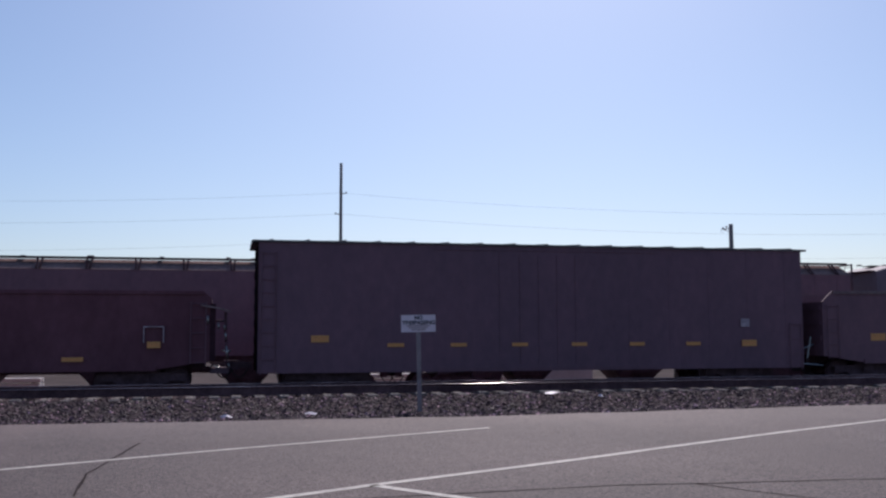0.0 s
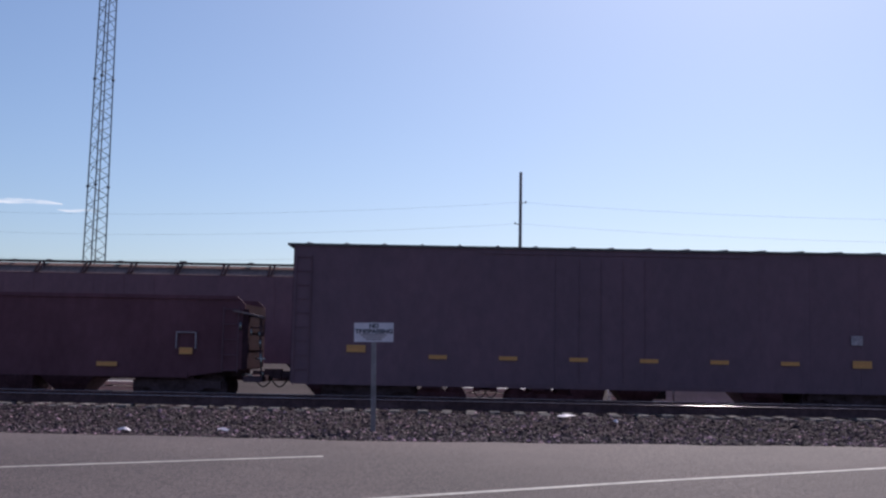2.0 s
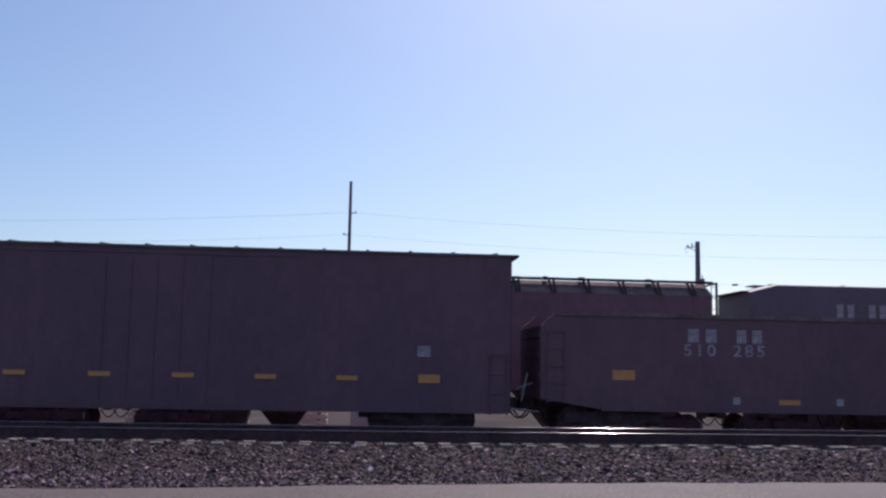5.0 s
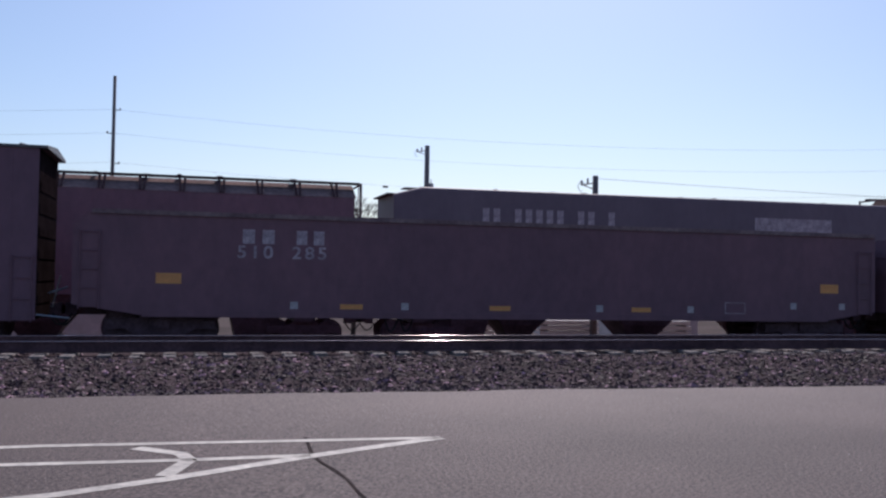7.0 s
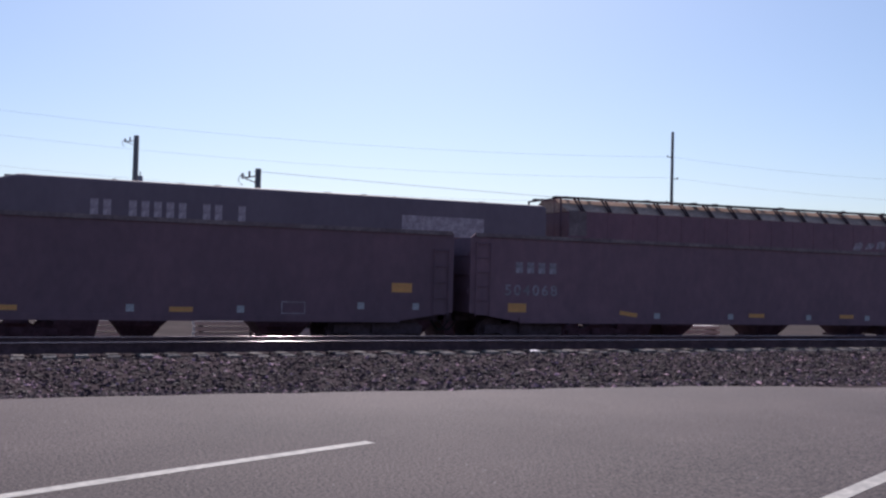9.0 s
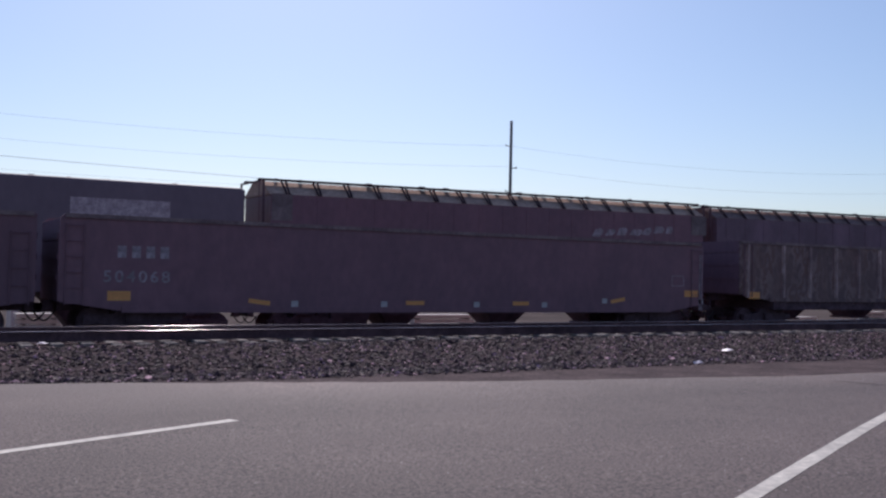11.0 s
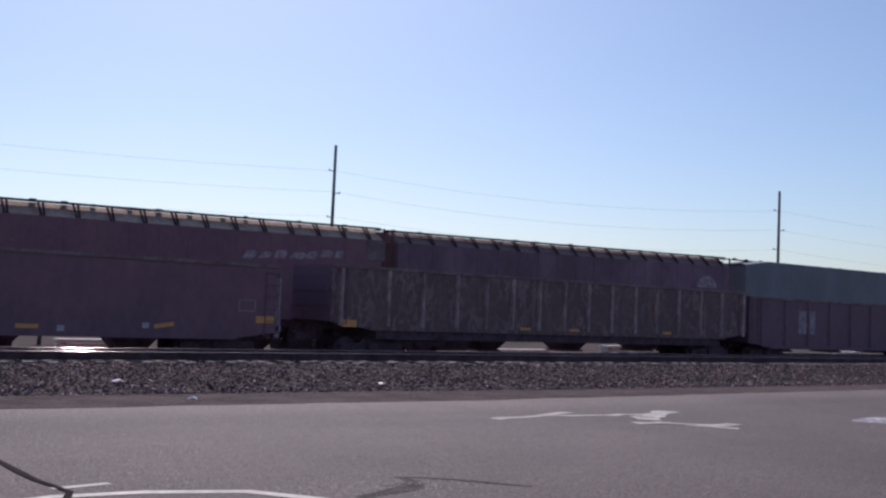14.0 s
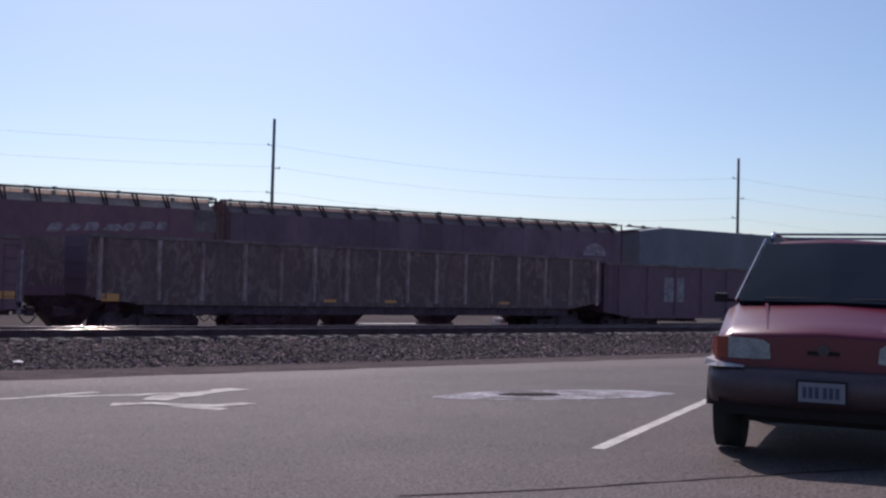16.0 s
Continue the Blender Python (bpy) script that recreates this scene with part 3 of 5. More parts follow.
def running_gear(car, L, sill, overhang=1.9):
    for x in (overhang, L - overhang):
        bogie(car, x)
    part("centre_sill", boxes((0.15, L - 0.15, -0.28, 0.28, sill - 0.02, sill + 0.22)), "steel_dark", car)
    for x, s in ((0, -1), (L, 1)):
        bm = boxes((min(x, x + s * 0.45), max(x, x + s * 0.45), -0.09, 0.09, 0.72, 0.9), (min(x + s * 0.35, x + s * 0.6), max(x + s * 0.35, x + s * 0.6), -0.16, 0.14, 0.68, 0.96))
        part("coupler", bm, "steel_dark", car, bevel=0.015)
        bm = bmesh.new()
        sweep(bm, [(x + s * (0.1 + 0.065 * k), -0.35, 0.72 - 0.26 * math.sin(math.pi * k / 8)) for k in range(9)], 0.022, 6)
        part("air_hose", bm, "rubber", car)


def ladder(car, x, y, z0, z1, w=0.42, along="x", paint="gon_brown"):
    bm = bmesh.new()
    n = int((z1 - z0) / 0.36)
    for k in range(n + 1):
        z = z0 + (z1 - z0) * k / n
        a, b = ((x, y - 0.06, z), (x + w, y - 0.06, z)) if along == "x" else ((x, y, z), (x, y + w, z))
        tube(bm, a, b, 0.011, 6)
    for q in (0, w):
        p = (x + q, y - 0.05) if along == "x" else (x, y + q)
        tube(bm, (*p, z0 - 0.05), (*p, z1 + 0.05), 0.016, 6)
    part("ladder", bm, paint, car)


def decal(car, name, x, z, w, h, material, label="", y=-1.5, tilt=0.0, lift=0.006):
    bm = bmesh.new()
    box(bm, -w / 2, w / 2, -lift, 0.002, -h / 2, h / 2)
    ob = part(name, bm, material, car, label, at=(x, y, z))
    ob.rotation_euler = (0, tilt, 0)
    return ob


def reflectors(car, rows, y=-1.5):
    for x, z, w, h in rows:
        decal(car, "reflector", x, z, w, h, "yellow", "yellow reflective patch" if h > 0.2 else "yellow reflective strip", y)


def gondola(x, L, H, paint, label, sill=0.73, ribs=0, rib_paint=None, rib_x=None, drop=0.0, drop_end=None, group="freight cars", chord="chord_dust", end="shaded_end"):
    de = drop if drop_end is None else drop_end
    car = thing("gondola_car", x, 26.15, CAR_RAIL_Z, label, "freight car", group)
    t = 0.06
    for s, nm in ((-1, "side_wall"), (1, "side_wall")):
        y = s * 1.5
        bm = bmesh.new()
        ys = sorted((y, y - s * t))
        out = [(0, sill + 0.25), (0, H - drop), (drop * 1.1, H), (L - de * 1.1, H), (L, H - de), (L, sill + 0.25), (L - 1.6, sill), (1.6, sill)]
        a = [bm.verts.new((q, ys[0], z)) for q, z in out]
        b = [bm.verts.new((q, ys[1], z)) for q, z in out]
        for k in range(8):
            bm.faces.new((a[k], a[(k + 1) % 8], b[(k + 1) % 8], b[k]))
        bm.faces.new(a[::-1])
        bm.faces.new(b)
        part(nm, bm, paint, car)
        part("top_chord", boxes((drop * 1.1, L - de * 1.1, min(y - 0.05, y + 0.05), max(y - 0.05, y + 0.05), H - 0.09, H + 0.012)), chord, car, bevel=0.012)
        part("side_sill", boxes((1.5, L - 1.5, min(y - 0.045, y + 0.02), max(y - 0.045, y + 0.02), sill - 0.02, sill + 0.13)), paint, car)
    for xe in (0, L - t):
        # the end toward +x is shaded by its darker colour
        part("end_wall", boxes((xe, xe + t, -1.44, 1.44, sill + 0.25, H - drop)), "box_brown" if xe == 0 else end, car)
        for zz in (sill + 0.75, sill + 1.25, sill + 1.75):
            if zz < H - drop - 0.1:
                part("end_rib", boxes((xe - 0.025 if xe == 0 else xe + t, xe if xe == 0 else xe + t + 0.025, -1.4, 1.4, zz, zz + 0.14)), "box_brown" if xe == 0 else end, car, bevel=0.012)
    part("floor", boxes((t, L - t, -1.44, 1.44, sill + 0.2, sill + 0.28)), "steel_dark", car)
    xs_r = rib_x or [L * (k + 0.5) / ribs for k in range(ribs)]
    for k, q in enumerate(xs_r):
        bm = bmesh.new()
        va = [(q - 0.085, -1.5), (q - 0.05, -1.575), (q + 0.05, -1.575), (q + 0.085, -1.5)]
        lo = [bm.verts.new((a, b, sill + 0.12)) for a, b in va]
        hi = [bm.verts.new((a, b, H - 0.1)) for a, b in va]
        for j in range(4):
            bm.faces.new((lo[j], lo[(j + 1) % 4], hi[(j + 1) % 4], hi[j]))
        bm.faces.new(lo[::-1])
        bm.faces.new(hi)
        part("side_rib", bm, rib_paint or paint, car)
    ladder(car, 0.15, -1.5, sill + 0.2, H - drop - 0.15)
    ladder(car, L - 0.57, -1.5, sill + 0.2, H - drop - 0.15)
    running_gear(car, L, sill)
    return car


def stencil_word(car, x0, x1, z, h, n, material="stencil", y=-1.5, skip=()):
    """A painted-out name: one plain block for each letter."""
    w = (x1 - x0) / n
    for k in range(n):
        if k not in skip:
            decal(car, "letter_block", x0 + (k + 0.5) * w, z, w * 0.62, h, material, "", y, lift=0.004)


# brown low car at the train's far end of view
a_car = gondola(-33.3, 21.0, 2.95, "gon_maroon", "dark maroon gondola car with a framed stencil panel", drop=0.2, chord="gon_maroon", end="maroon_shade")
reflectors(a_car, [(-13.86 + 33.3, 1.44, 0.36, 0.18), (-16.0 + 33.3, 1.05, 0.56, 0.12), (-19.6 + 33.3, 1.05, 0.56, 0.12), (-23.2 + 33.3, 1.05, 0.56, 0.12)], -1.585)
for bb in ((-14.15, -14.12, 1.50, 1.95), (-13.62, -13.59, 1.50, 1.95)):
    part("stencil_frame", boxes((bb[0] + 33.3, bb[1] + 33.3, -1.585, -1.5, bb[2], bb[3])), "stencil", a_car)
part("stencil_frame", boxes((-14.15 + 33.3, -13.59 + 33.3, -1.585, -1.5, 1.93, 1.96)), "stencil", a_car)
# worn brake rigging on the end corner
# corner post takes the end's painted-in shade
part("corner_post", boxes((20.96, 21.12, -1.52, -1.3, 0.98, 2.6)), "maroon_shade", a_car, bevel=0.015)
part("end_sill", boxes((21.0, 21.5, -1.4, 1.4, 0.62, 0.78)), "steel_dark", a_car, bevel=0.015)
bm = bmesh.new()
tube(bm, (21.38, -1.22, 2.38), (21.41, -1.22, 1.5), 0.028, 8)
tube(bm, (21.41, -1.22, 1.5), (21.46, -1.22, 0.76), 0.02, 8)
part("brake_staff", bm, "steel_dark", a_car)
for (xa, za), (xb, zb), w in [((21.39, 1.78), (21.41, 1.58), 0.034), ((21.42, 1.40), (21.46, 1.02), 0.036), ((21.29, 1.26), (21.56, 1.25), 0.025),
                              ((21.35, 2.0), (21.38, 1.86), 0.035), ((21.49, 0.9), (21.52, 0.77), 0.03)]:
    bm = bmesh.new()
    tube(bm, (xa, -1.245, za), (xb, -1.245, zb), w, 8)
    part("brake_fitting", bm, "steel_worn", a_car, "scuffed bare-steel brake fitting")
bm = bmesh.new()
rows = [(20.7, 2.53), (21.22, 2.44), (21.54, 2.36)]
for (xa, za), (xb, zb) in zip(rows, rows[1:]):
    ring = [bm.verts.new((q, yy, z + dz)) for q, z in ((xa, za), (xb, zb)) for yy in (-1.62, -1.2) for dz in (0, 0.05)]
    for f in ((0, 1, 3, 2), (4, 6, 7, 5), (0, 4, 5, 1), (2, 3, 7, 6), (1, 5, 7, 3), (0, 2, 6, 4)):
        bm.faces.new([ring[k] for k in f])
part("brake_step", bm, "chord_dust", a_car, "dusty sloping brake step")
bm = bmesh.new()
for k in range(16):
    a0, a1 = math.tau * k / 16, math.tau * (k + 1) / 16
    tube(bm, (21.42, -1.0 + 0.24 * math.cos(a0), 2.12 + 0.24 * math.sin(a0)), (21.42, -1.0 + 0.24 * math.cos(a1), 2.12 + 0.24 * math.sin(a1)), 0.018, 6)
tube(bm, (21.05, -1.0, 2.12), (21.43, -1.0, 2.12), 0.03, 8)
for k in range(3):
    a0 = math.tau * k / 3 + 0.4
    tube(bm, (21.42, -1.0, 2.12), (21.42, -1.0 + 0.24 * math.cos(a0), 2.12 + 0.24 * math.sin(a0)), 0.014, 6)
part("brake_wheel", bm, "steel_dark", a_car)
for xa, z0, z1 in ((20.9, 2.02, 2.26), (21.2, 1.88, 2.06)):
    bm = bmesh.new()
    tube(bm, (xa, -1.535, z0), (xa, -1.535, z1), 0.028, 8)
    tube(bm, (xa, -1.535, (z0 + z1) / 2), (xa - 0.02, -1.3, (z0 + z1) / 2), 0.014, 6)
    part("grab_iron", bm, "steel_worn", a_car, "bare-steel grab iron")
bm = bmesh.new()
sweep(bm, [(20.95, -1.3, 0.8), (21.08, -1.34, 0.83), (21.22, -1.36, 0.79), (21.43, -1.36, 0.69), (21.5, -1.36, 0.66)], 0.024, 6)
part("uncoupling_lever", bm, "steel_worn", a_car)


# tall boxcar
def boxcar(x, L, H, label):
    car = thing("boxcar", x, 26.15, CAR_RAIL_Z, label, "freight car", "freight cars")
    sill = 0.62
    bm = bmesh.new()
    prism(bm, [(-1.5, sill), (-1.5, H - 0.16), (1.5, H - 0.16), (1.5, sill)], 0.12, L - 0.12)
    part("body", bm, "box_brown", car, bevel=0.02)
    bm = bmesh.new()
    prism(bm, [(-1.56, H - 0.18), (-1.56, H - 0.12), (0, H), (1.56, H - 0.12), (1.56, H - 0.18)], -0.06, L + 0.06)
    part("roof", bm, "box_roof", car)
    for k in range(17):
        bm = bmesh.new()
        xr = 0.5 + k * (L - 1.0) / 16
        prism(bm, [(-1.55, H - 0.125), (-1.55, H - 0.09), (0, H + 0.03), (1.55, H - 0.09), (1.55, H - 0.125), (0, H - 0.01)], xr - 0.03, xr + 0.03)
        part("roof_seam", bm, "box_roof", car)
    for k in range(13):
        xr = 0.7 + k * (L - 1.4) / 12
        if abs(xr - L / 2) > 1.6:
            part("side_post", boxes((xr - 0.05, xr + 0.05, -1.506, -1.49, sill + 0.15, H - 0.2)), "box_brown", car)
    door = part("sliding_door", boxes((L / 2 - 1.55, L / 2 + 1.55, -1.518, -1.5, sill + 0.12, H - 0.35)), "box_brown", car)
    for q in (-0.9, -0.3, 0.3, 0.9):
        bm = bmesh.new()
        tube(bm, (L / 2 + q, -1.525, sill + 0.2), (L / 2 + q, -1.525, H - 0.45), 0.014, 6)
        part("lock_rod", bm, "box_brown", door)
    for z in (sill + 0.06, H - 0.32):
        part("door_track", boxes((L / 2 - 3.6, L / 2 + 3.6, -1.53, -1.5, z, z + 0.06)), "box_brown", car)
    part("side_sill", boxes((0.3, L - 0.3, -1.515, -1.47, sill - 0.02, sill + 0.1)), "box_brown", car)
    for xe, sd in ((0.12, -1), (L - 0.12, 1)):
        # thin cover over each end; its near-black colour stands for shade
        end = part("end_panel", boxes((min(xe, xe + sd * 0.012), max(xe, xe + sd * 0.012), -1.48, 1.48, sill + 0.02, H - 0.19)), "shaded_end", car)
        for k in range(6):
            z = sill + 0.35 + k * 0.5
            part("end_rib", boxes((min(xe + sd * 0.012, xe + sd * 0.03), max(xe + sd * 0.012, xe + sd * 0.03), -1.35, 1.35, z, z + 0.2)), "shaded_end", end, bevel=0.006)
    ladder(car, 0.2, -1.5, sill, H - 0.5)
    ladder(car, L - 0.62, -1.5, sill, 2.0)
    running_gear(car, L, sill, 2.2)
    return car


TX = -11.12
tall = boxcar(TX, 17.8, 4.58, "tall dark brown high-roofed boxcar with yellow reflectors")
reflectors(tall, [(-9.22 - TX, 1.59, 0.52, 0.2), (4.58 - TX, 1.41, 0.52, 0.2)], -1.54)
reflectors(tall, [(-6.98 + 1.92 * k - TX, 1.40, 0.5, 0.11) for k in range(6)], -1.54)
decal(tall, "stencil_panel", 4.45 - TX, 2.06, 0.32, 0.26, "stencil", "pale faded stencil panel", -1.54)
bm = bmesh.new()
tube(bm, (17.9, -1.1, 1.2), (18.3, -1.1, 1.35), 0.025, 6)
tube(bm, (17.5, -1.45, 0.75), (18.4, -1.45, 0.66), 0.025, 6)
tube(bm, (18.0, -1.2, 0.9), (18.15, -1.2, 1.6), 0.02, 6)
part("uncoupling_lever", bm, "steel_worn", tall, "scuffed bare-steel rod")

# dark gondola with a stencilled number
HX = 7.3
h2 = gondola(HX, 20.75, 3.10, "gon_brown", "long dark brown gondola car with white stencilled number", drop=0.35, drop_end=0.06)
reflectors(h2, [(9.36 - HX, 1.585, 0.56, 0.24), (26.6 - HX, 1.60, 0.56, 0.24)])
reflectors(h2, [(q - HX, 0.98, 0.54, 0.12) for q in (13.55, 17.25, 21.05)])
for q in (12.2, 14.85, 19.9, 22.45, 25.5, 27.0):
    decal(h2, "data_stencil", q - HX, 1.0 if q < 24 else 1.12, 0.18, 0.17, "mark_white", "small white stencil mark")
bm = boxes((23.45 - HX, 24.05 - HX, -1.506, -1.5, 1.18, 1.2), (23.45 - HX, 24.05 - HX, -1.506, -1.5, 0.9, 0.92), (23.45 - HX, 23.47 - HX, -1.506, -1.5, 0.92, 1.18), (24.03 - HX, 24.05 - HX, -1.506, -1.5, 0.92, 1.18))
part("stencil_frame", bm, "stencil", h2)
stencil_word(h2, 10.9 - HX, 11.80 - HX, 2.58, 0.33, 2)
stencil_word(h2, 12.15 - HX, 12.95 - HX, 2.58, 0.33, 2)
digits("510", 0.40, "stencil", h2, 10.86 - HX, -1.509, 2.09, 0.30, "faded white stencilled digit", 1.15, 0.008)
digits("285", 0.40, "stencil", h2, 12.12 - HX, -1.509, 2.09, 0.30, "faded white stencilled digit", 1.15, 0.008)

KX = 28.55
h3 = gondola(KX, 21.1, 3.1, "gon_black", "dark brown gondola car with bent reflector strips", drop=0.12)
reflectors(h3, [(29.98 - KX, 1.125, 0.56, 0.24), (49.1 - KX, 1.35, 0.62, 0.22)])
for q, zz, tl in ((33.6, 0.99, 0.13), (38.3, 0.985, 0.0), (42.0, 0.985, 0.0), (45.85, 1.10, -0.16)):
    decal(h3, "reflector", q - KX, zz, 0.6, 0.12, "yellow", "bent yellow reflective strip" if tl else "yellow reflective strip", tilt=tl)
for q in (34.6, 37.3, 40.4, 42.9, 45.3, 49.55):
    decal(h3, "data_stencil", q - KX, 0.945 if q < 45 else 1.08, 0.2, 0.16, "mark_white", "small white stencil mark")
bm = boxes((48.2 - KX, 48.75 - KX, -1.506, -1.5, 1.94, 1.96), (48.2 - KX, 48.75 - KX, -1.506, -1.5, 1.6, 1.62), (48.2 - KX, 48.22 - KX, -1.506, -1.5, 1.62, 1.94), (48.73 - KX, 48.75 - KX, -1.506, -1.5, 1.62, 1.94))
part("stencil_frame", bm, "stencil", h3)
stencil_word(h3, 29.85 - KX, 31.25 - KX, 2.22, 0.30, 4, "stencil_dim")
digits("504068", 0.40, "stencil_dim", h3, 29.58 - KX, -1.509, 1.47, 0.285, "dusty white stencilled digit", 1.1, 0.008)
decal(h3, "end_post", 20.98, 1.75, 0.14, 1.9, "stencil_dim", "scraped pale corner post")

GX = 51.45
g1 = gondola(GX, 21.4, 3.26, "graffiti", "ribbed gondola car covered in faded graffiti", sill=1.12, rib_paint="rib_pale",
             rib_x=[q - GX for q in (51.82, 53.67, 55.1, 56.58, 57.9, 59.17, 60.47, 61.76, 63.03, 64.32, 65.67, 66.94, 68.3, 69.7, 71.1, 72.6)])
part("side_skirt", boxes((1.8, 19.6, -1.45, 1.45, 0.80, 1.12)), "steel_dark", g1)
reflectors(g1, [(52.15 - GX, 1.32, 0.56, 0.24), (59.8 - GX, 1.3, 0.5, 0.1), (62.3 - GX, 1.3, 0.5, 0.1), (67.6 - GX, 1.3, 0.5, 0.1)], -1.53)
QX = 73.05
g2 = gondola(QX, 21.2, 3.10, "box_brown", "dark gondola car with a faded square of paint", ribs=12)
decal(g2, "paint_square", 77.4 - QX, 2.0, 1.3, 1.1, "stencil_dim", "faded grey square of old paint", lift=0.005)
g3 = gondola(94.9, 21.0, 3.0, "gon_brown", "dark brown gondola car at the end of the row", ribs=12)


# covered hoppers on the farther track
def hopper(x, L, eave, H, paint, roof, label, brace=12, smooth=False, flat_end=1.0, tail=None):
    car = thing("covered_hopper", x, 35.5, REAR_RAIL_Z + rise(x), label, "freight car", "covered hoppers")
    car.rotation_euler = (0, -math.atan((rise(x + L) - rise(x)) / L), 0)
    sill = 1.6
    if smooth:
        out = [(-1.45, sill), (-1.55, sill + 1.2), (-1.54, H - 0.12), (-1.51, H - 0.06), (-1.42, H - 0.03), (-0.4, H), (0.4, H), (1.42, H - 0.03), (1.51, H - 0.06), (1.54, H - 0.12), (1.55, sill + 1.2), (1.45, sill)]
        rings = []
        for q, k in ((0.8, 0.93), (flat_end + 0.8, 1.0), (L - (tail or flat_end), 1.0), (L - 0.3, 0.93 if tail is None else 0.985)):
            rings.append([(q, y * (0.97 if k < 1 else 1), sill + (z - sill) * (k if z > eave - 0.5 else 1)) for y, z in out])
        bm = bmesh.new()
        loft(bm, rings, smooth=False)
        part("body", bm, paint, car, bevel=0.03)
        part("running_board", boxes((1.4, L - 0.4, -0.35, 0.35, H + 0.0, H + 0.03)), "steel_dark", car)
        bm = boxes((0.6, 1.3, -1.3, 1.3, H * 0.93 + 0.07, H * 0.93 + 0.12))
        part("end_platform", bm, "steel_dark", car)
    else:
        bm = bmesh.new()
        prism(bm, [(-1.5, sill), (-1.5, eave), (1.5, eave), (1.5, sill)], 0.35, L - 0.35)
        part("body", bm, paint, car, bevel=0.03)
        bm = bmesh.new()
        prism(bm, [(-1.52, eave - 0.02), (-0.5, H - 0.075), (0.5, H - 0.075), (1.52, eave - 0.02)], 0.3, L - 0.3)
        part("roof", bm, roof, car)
        for k in range(18):
            z = sill + 0.25
            xr = 1.0 + k * (L - 2.0) / 17
            part("side_post", boxes((xr - 0.03, xr + 0.03, -1.512, -1.49, z, eave - 0.05)), paint, car)
        part("running_board", boxes((0.1, L - 0.1, -0.96, -0.66, H - 0.07, H), (0.1, L - 0.1, 0.66, 0.96, H - 0.07, H)), "roof_iron", car)
        for k in range(brace):
            xr = 1.0 + k * (L - 2.0) / (brace - 1)
            bm = bmesh.new()
            for dx in (-0.09, 0.09):
                va = [(xr + dx * 0.6 - 0.035, -1.50, eave + 0.0), (xr + dx * 0.6 + 0.035, -1.50, eave + 0.0), (xr + dx + 0.04, -0.94, H - 0.05), (xr + dx - 0.04, -0.94, H - 0.05)]
                f = [bm.verts.new(p) for p in va] + [bm.verts.new((a, b - 0.05, c)) for a, b, c in va]
                for q in ((0, 1, 2, 3), (7, 6, 5, 4), (0, 4, 5, 1), (1, 5, 6, 2), (2, 6, 7, 3), (3, 7, 4, 0)):
                    bm.faces.new([f[i] for i in q])
            part("roof_brace", bm, "roof_iron", car)
    rng = random.Random(int(x * 7))
    for k in range(int(L / 1.25)):
        xh = 0.8 + k * 1.25 + rng.uniform(-0.25, 0.25)
        w = rng.uniform(0.05, 0.12)
        if rng.random() < 0.3:
            continue
        bm = boxes((xh - w, xh + w, -0.55, -0.38, H - 0.02, H + 0.03 + rng.uniform(0, 0.05)))
        part("hatch_latch", bm, "roof_iron", car)
    # three tapering outlets with open ground between them, and brake gear up to the wheels
    c, k = L / 2, L / 20.8
    for xc, w in ((c, 0.88), (c - 4.8 * k, 0.72 * k), (c + 4.8 * k, 0.72 * k)):
        bm = bmesh.new()
        loft(bm, [[(xc + u * q, v * e, z) for u, v in ((-1, -1), (1, -1), (1, 1), (-1, 1))] for q, e, z in ((w + 0.85, 1.42, sill + 0.02), (w, 0.95, 0.70), (w - 0.32, 0.6, 0.25))], smooth=False)
        bay = part("discharge_bay", bm, "steel_dark", car)
        part("outlet_gate", boxes((xc - w + 0.22, xc + w - 0.22, -0.75, 0.75, 0.16, 0.26)), "steel_dark", bay)
    for sd in (-1, 1):
        xa, xb = c + sd * 6.1 * k, c + sd * (c - 3.0)
        bm = bmesh.new()
        loft(bm, [[(xa, -1.3, sill), (xb, -1.3, sill), (xb, 1.3, sill), (xa, 1.3, sill)], [(xa - sd * 0.05, -1.1, 0.9), (xb, -1.1, 0.9), (xb, 1.1, 0.9), (xa - sd * 0.05, 1.1, 0.9)], [(xa + sd * 0.1, -0.9, 0.22), (xb, -0.9, 0.22), (xb, 0.9, 0.22), (xa + sd * 0.1, 0.9, 0.22)]], smooth=False)
        part("brake_gear", bm, "steel_dark", car)
    for xe in (() if smooth else (0.12, L - 0.12)):
        bm = bmesh.new()
        for s in (-1, 1):
            tube(bm, (xe, s * 1.3, 0.9), (xe, s * 1.3, H - 0.06), 0.045, 6)
        tube(bm, (xe, -1.3, H - 0.1), (xe, 1.3, H - 0.1), 0.035, 6)
        part("end_frame", bm, "steel_dark", car)
        ladder(car, xe, -1.25, 1.0, H - 0.2, 0.45, "y")
    running_gear(car, L, 0.95, 1.9)
    for xe in (1.9, L - 1.9):
        part("bolster", boxes((xe - 0.35, xe + 0.35, -1.2, 1.2, 0.78, sill + 0.02)), "steel_dark", car)
    return car


Z0 = -REAR_RAIL_Z
hopper(-48.2, 21.3, 3.72 + Z0, 4.22 + Z0, "hop_brown", "roof_mid", "brown covered hopper with a sunlit sloping roof")
hopper(-26.6, 21.2, 3.74 + Z0, 4.24 + Z0, "hop_brown", "roof_mid", "brown covered hopper with a sunlit sloping roof", brace=12)
hopper(-5.1, 20.55, 3.86 + Z0, 4.42 + Z0, "hop_brown", "roof_mid", "brown covered hopper with braced running boards", brace=16)
BX = 15.65
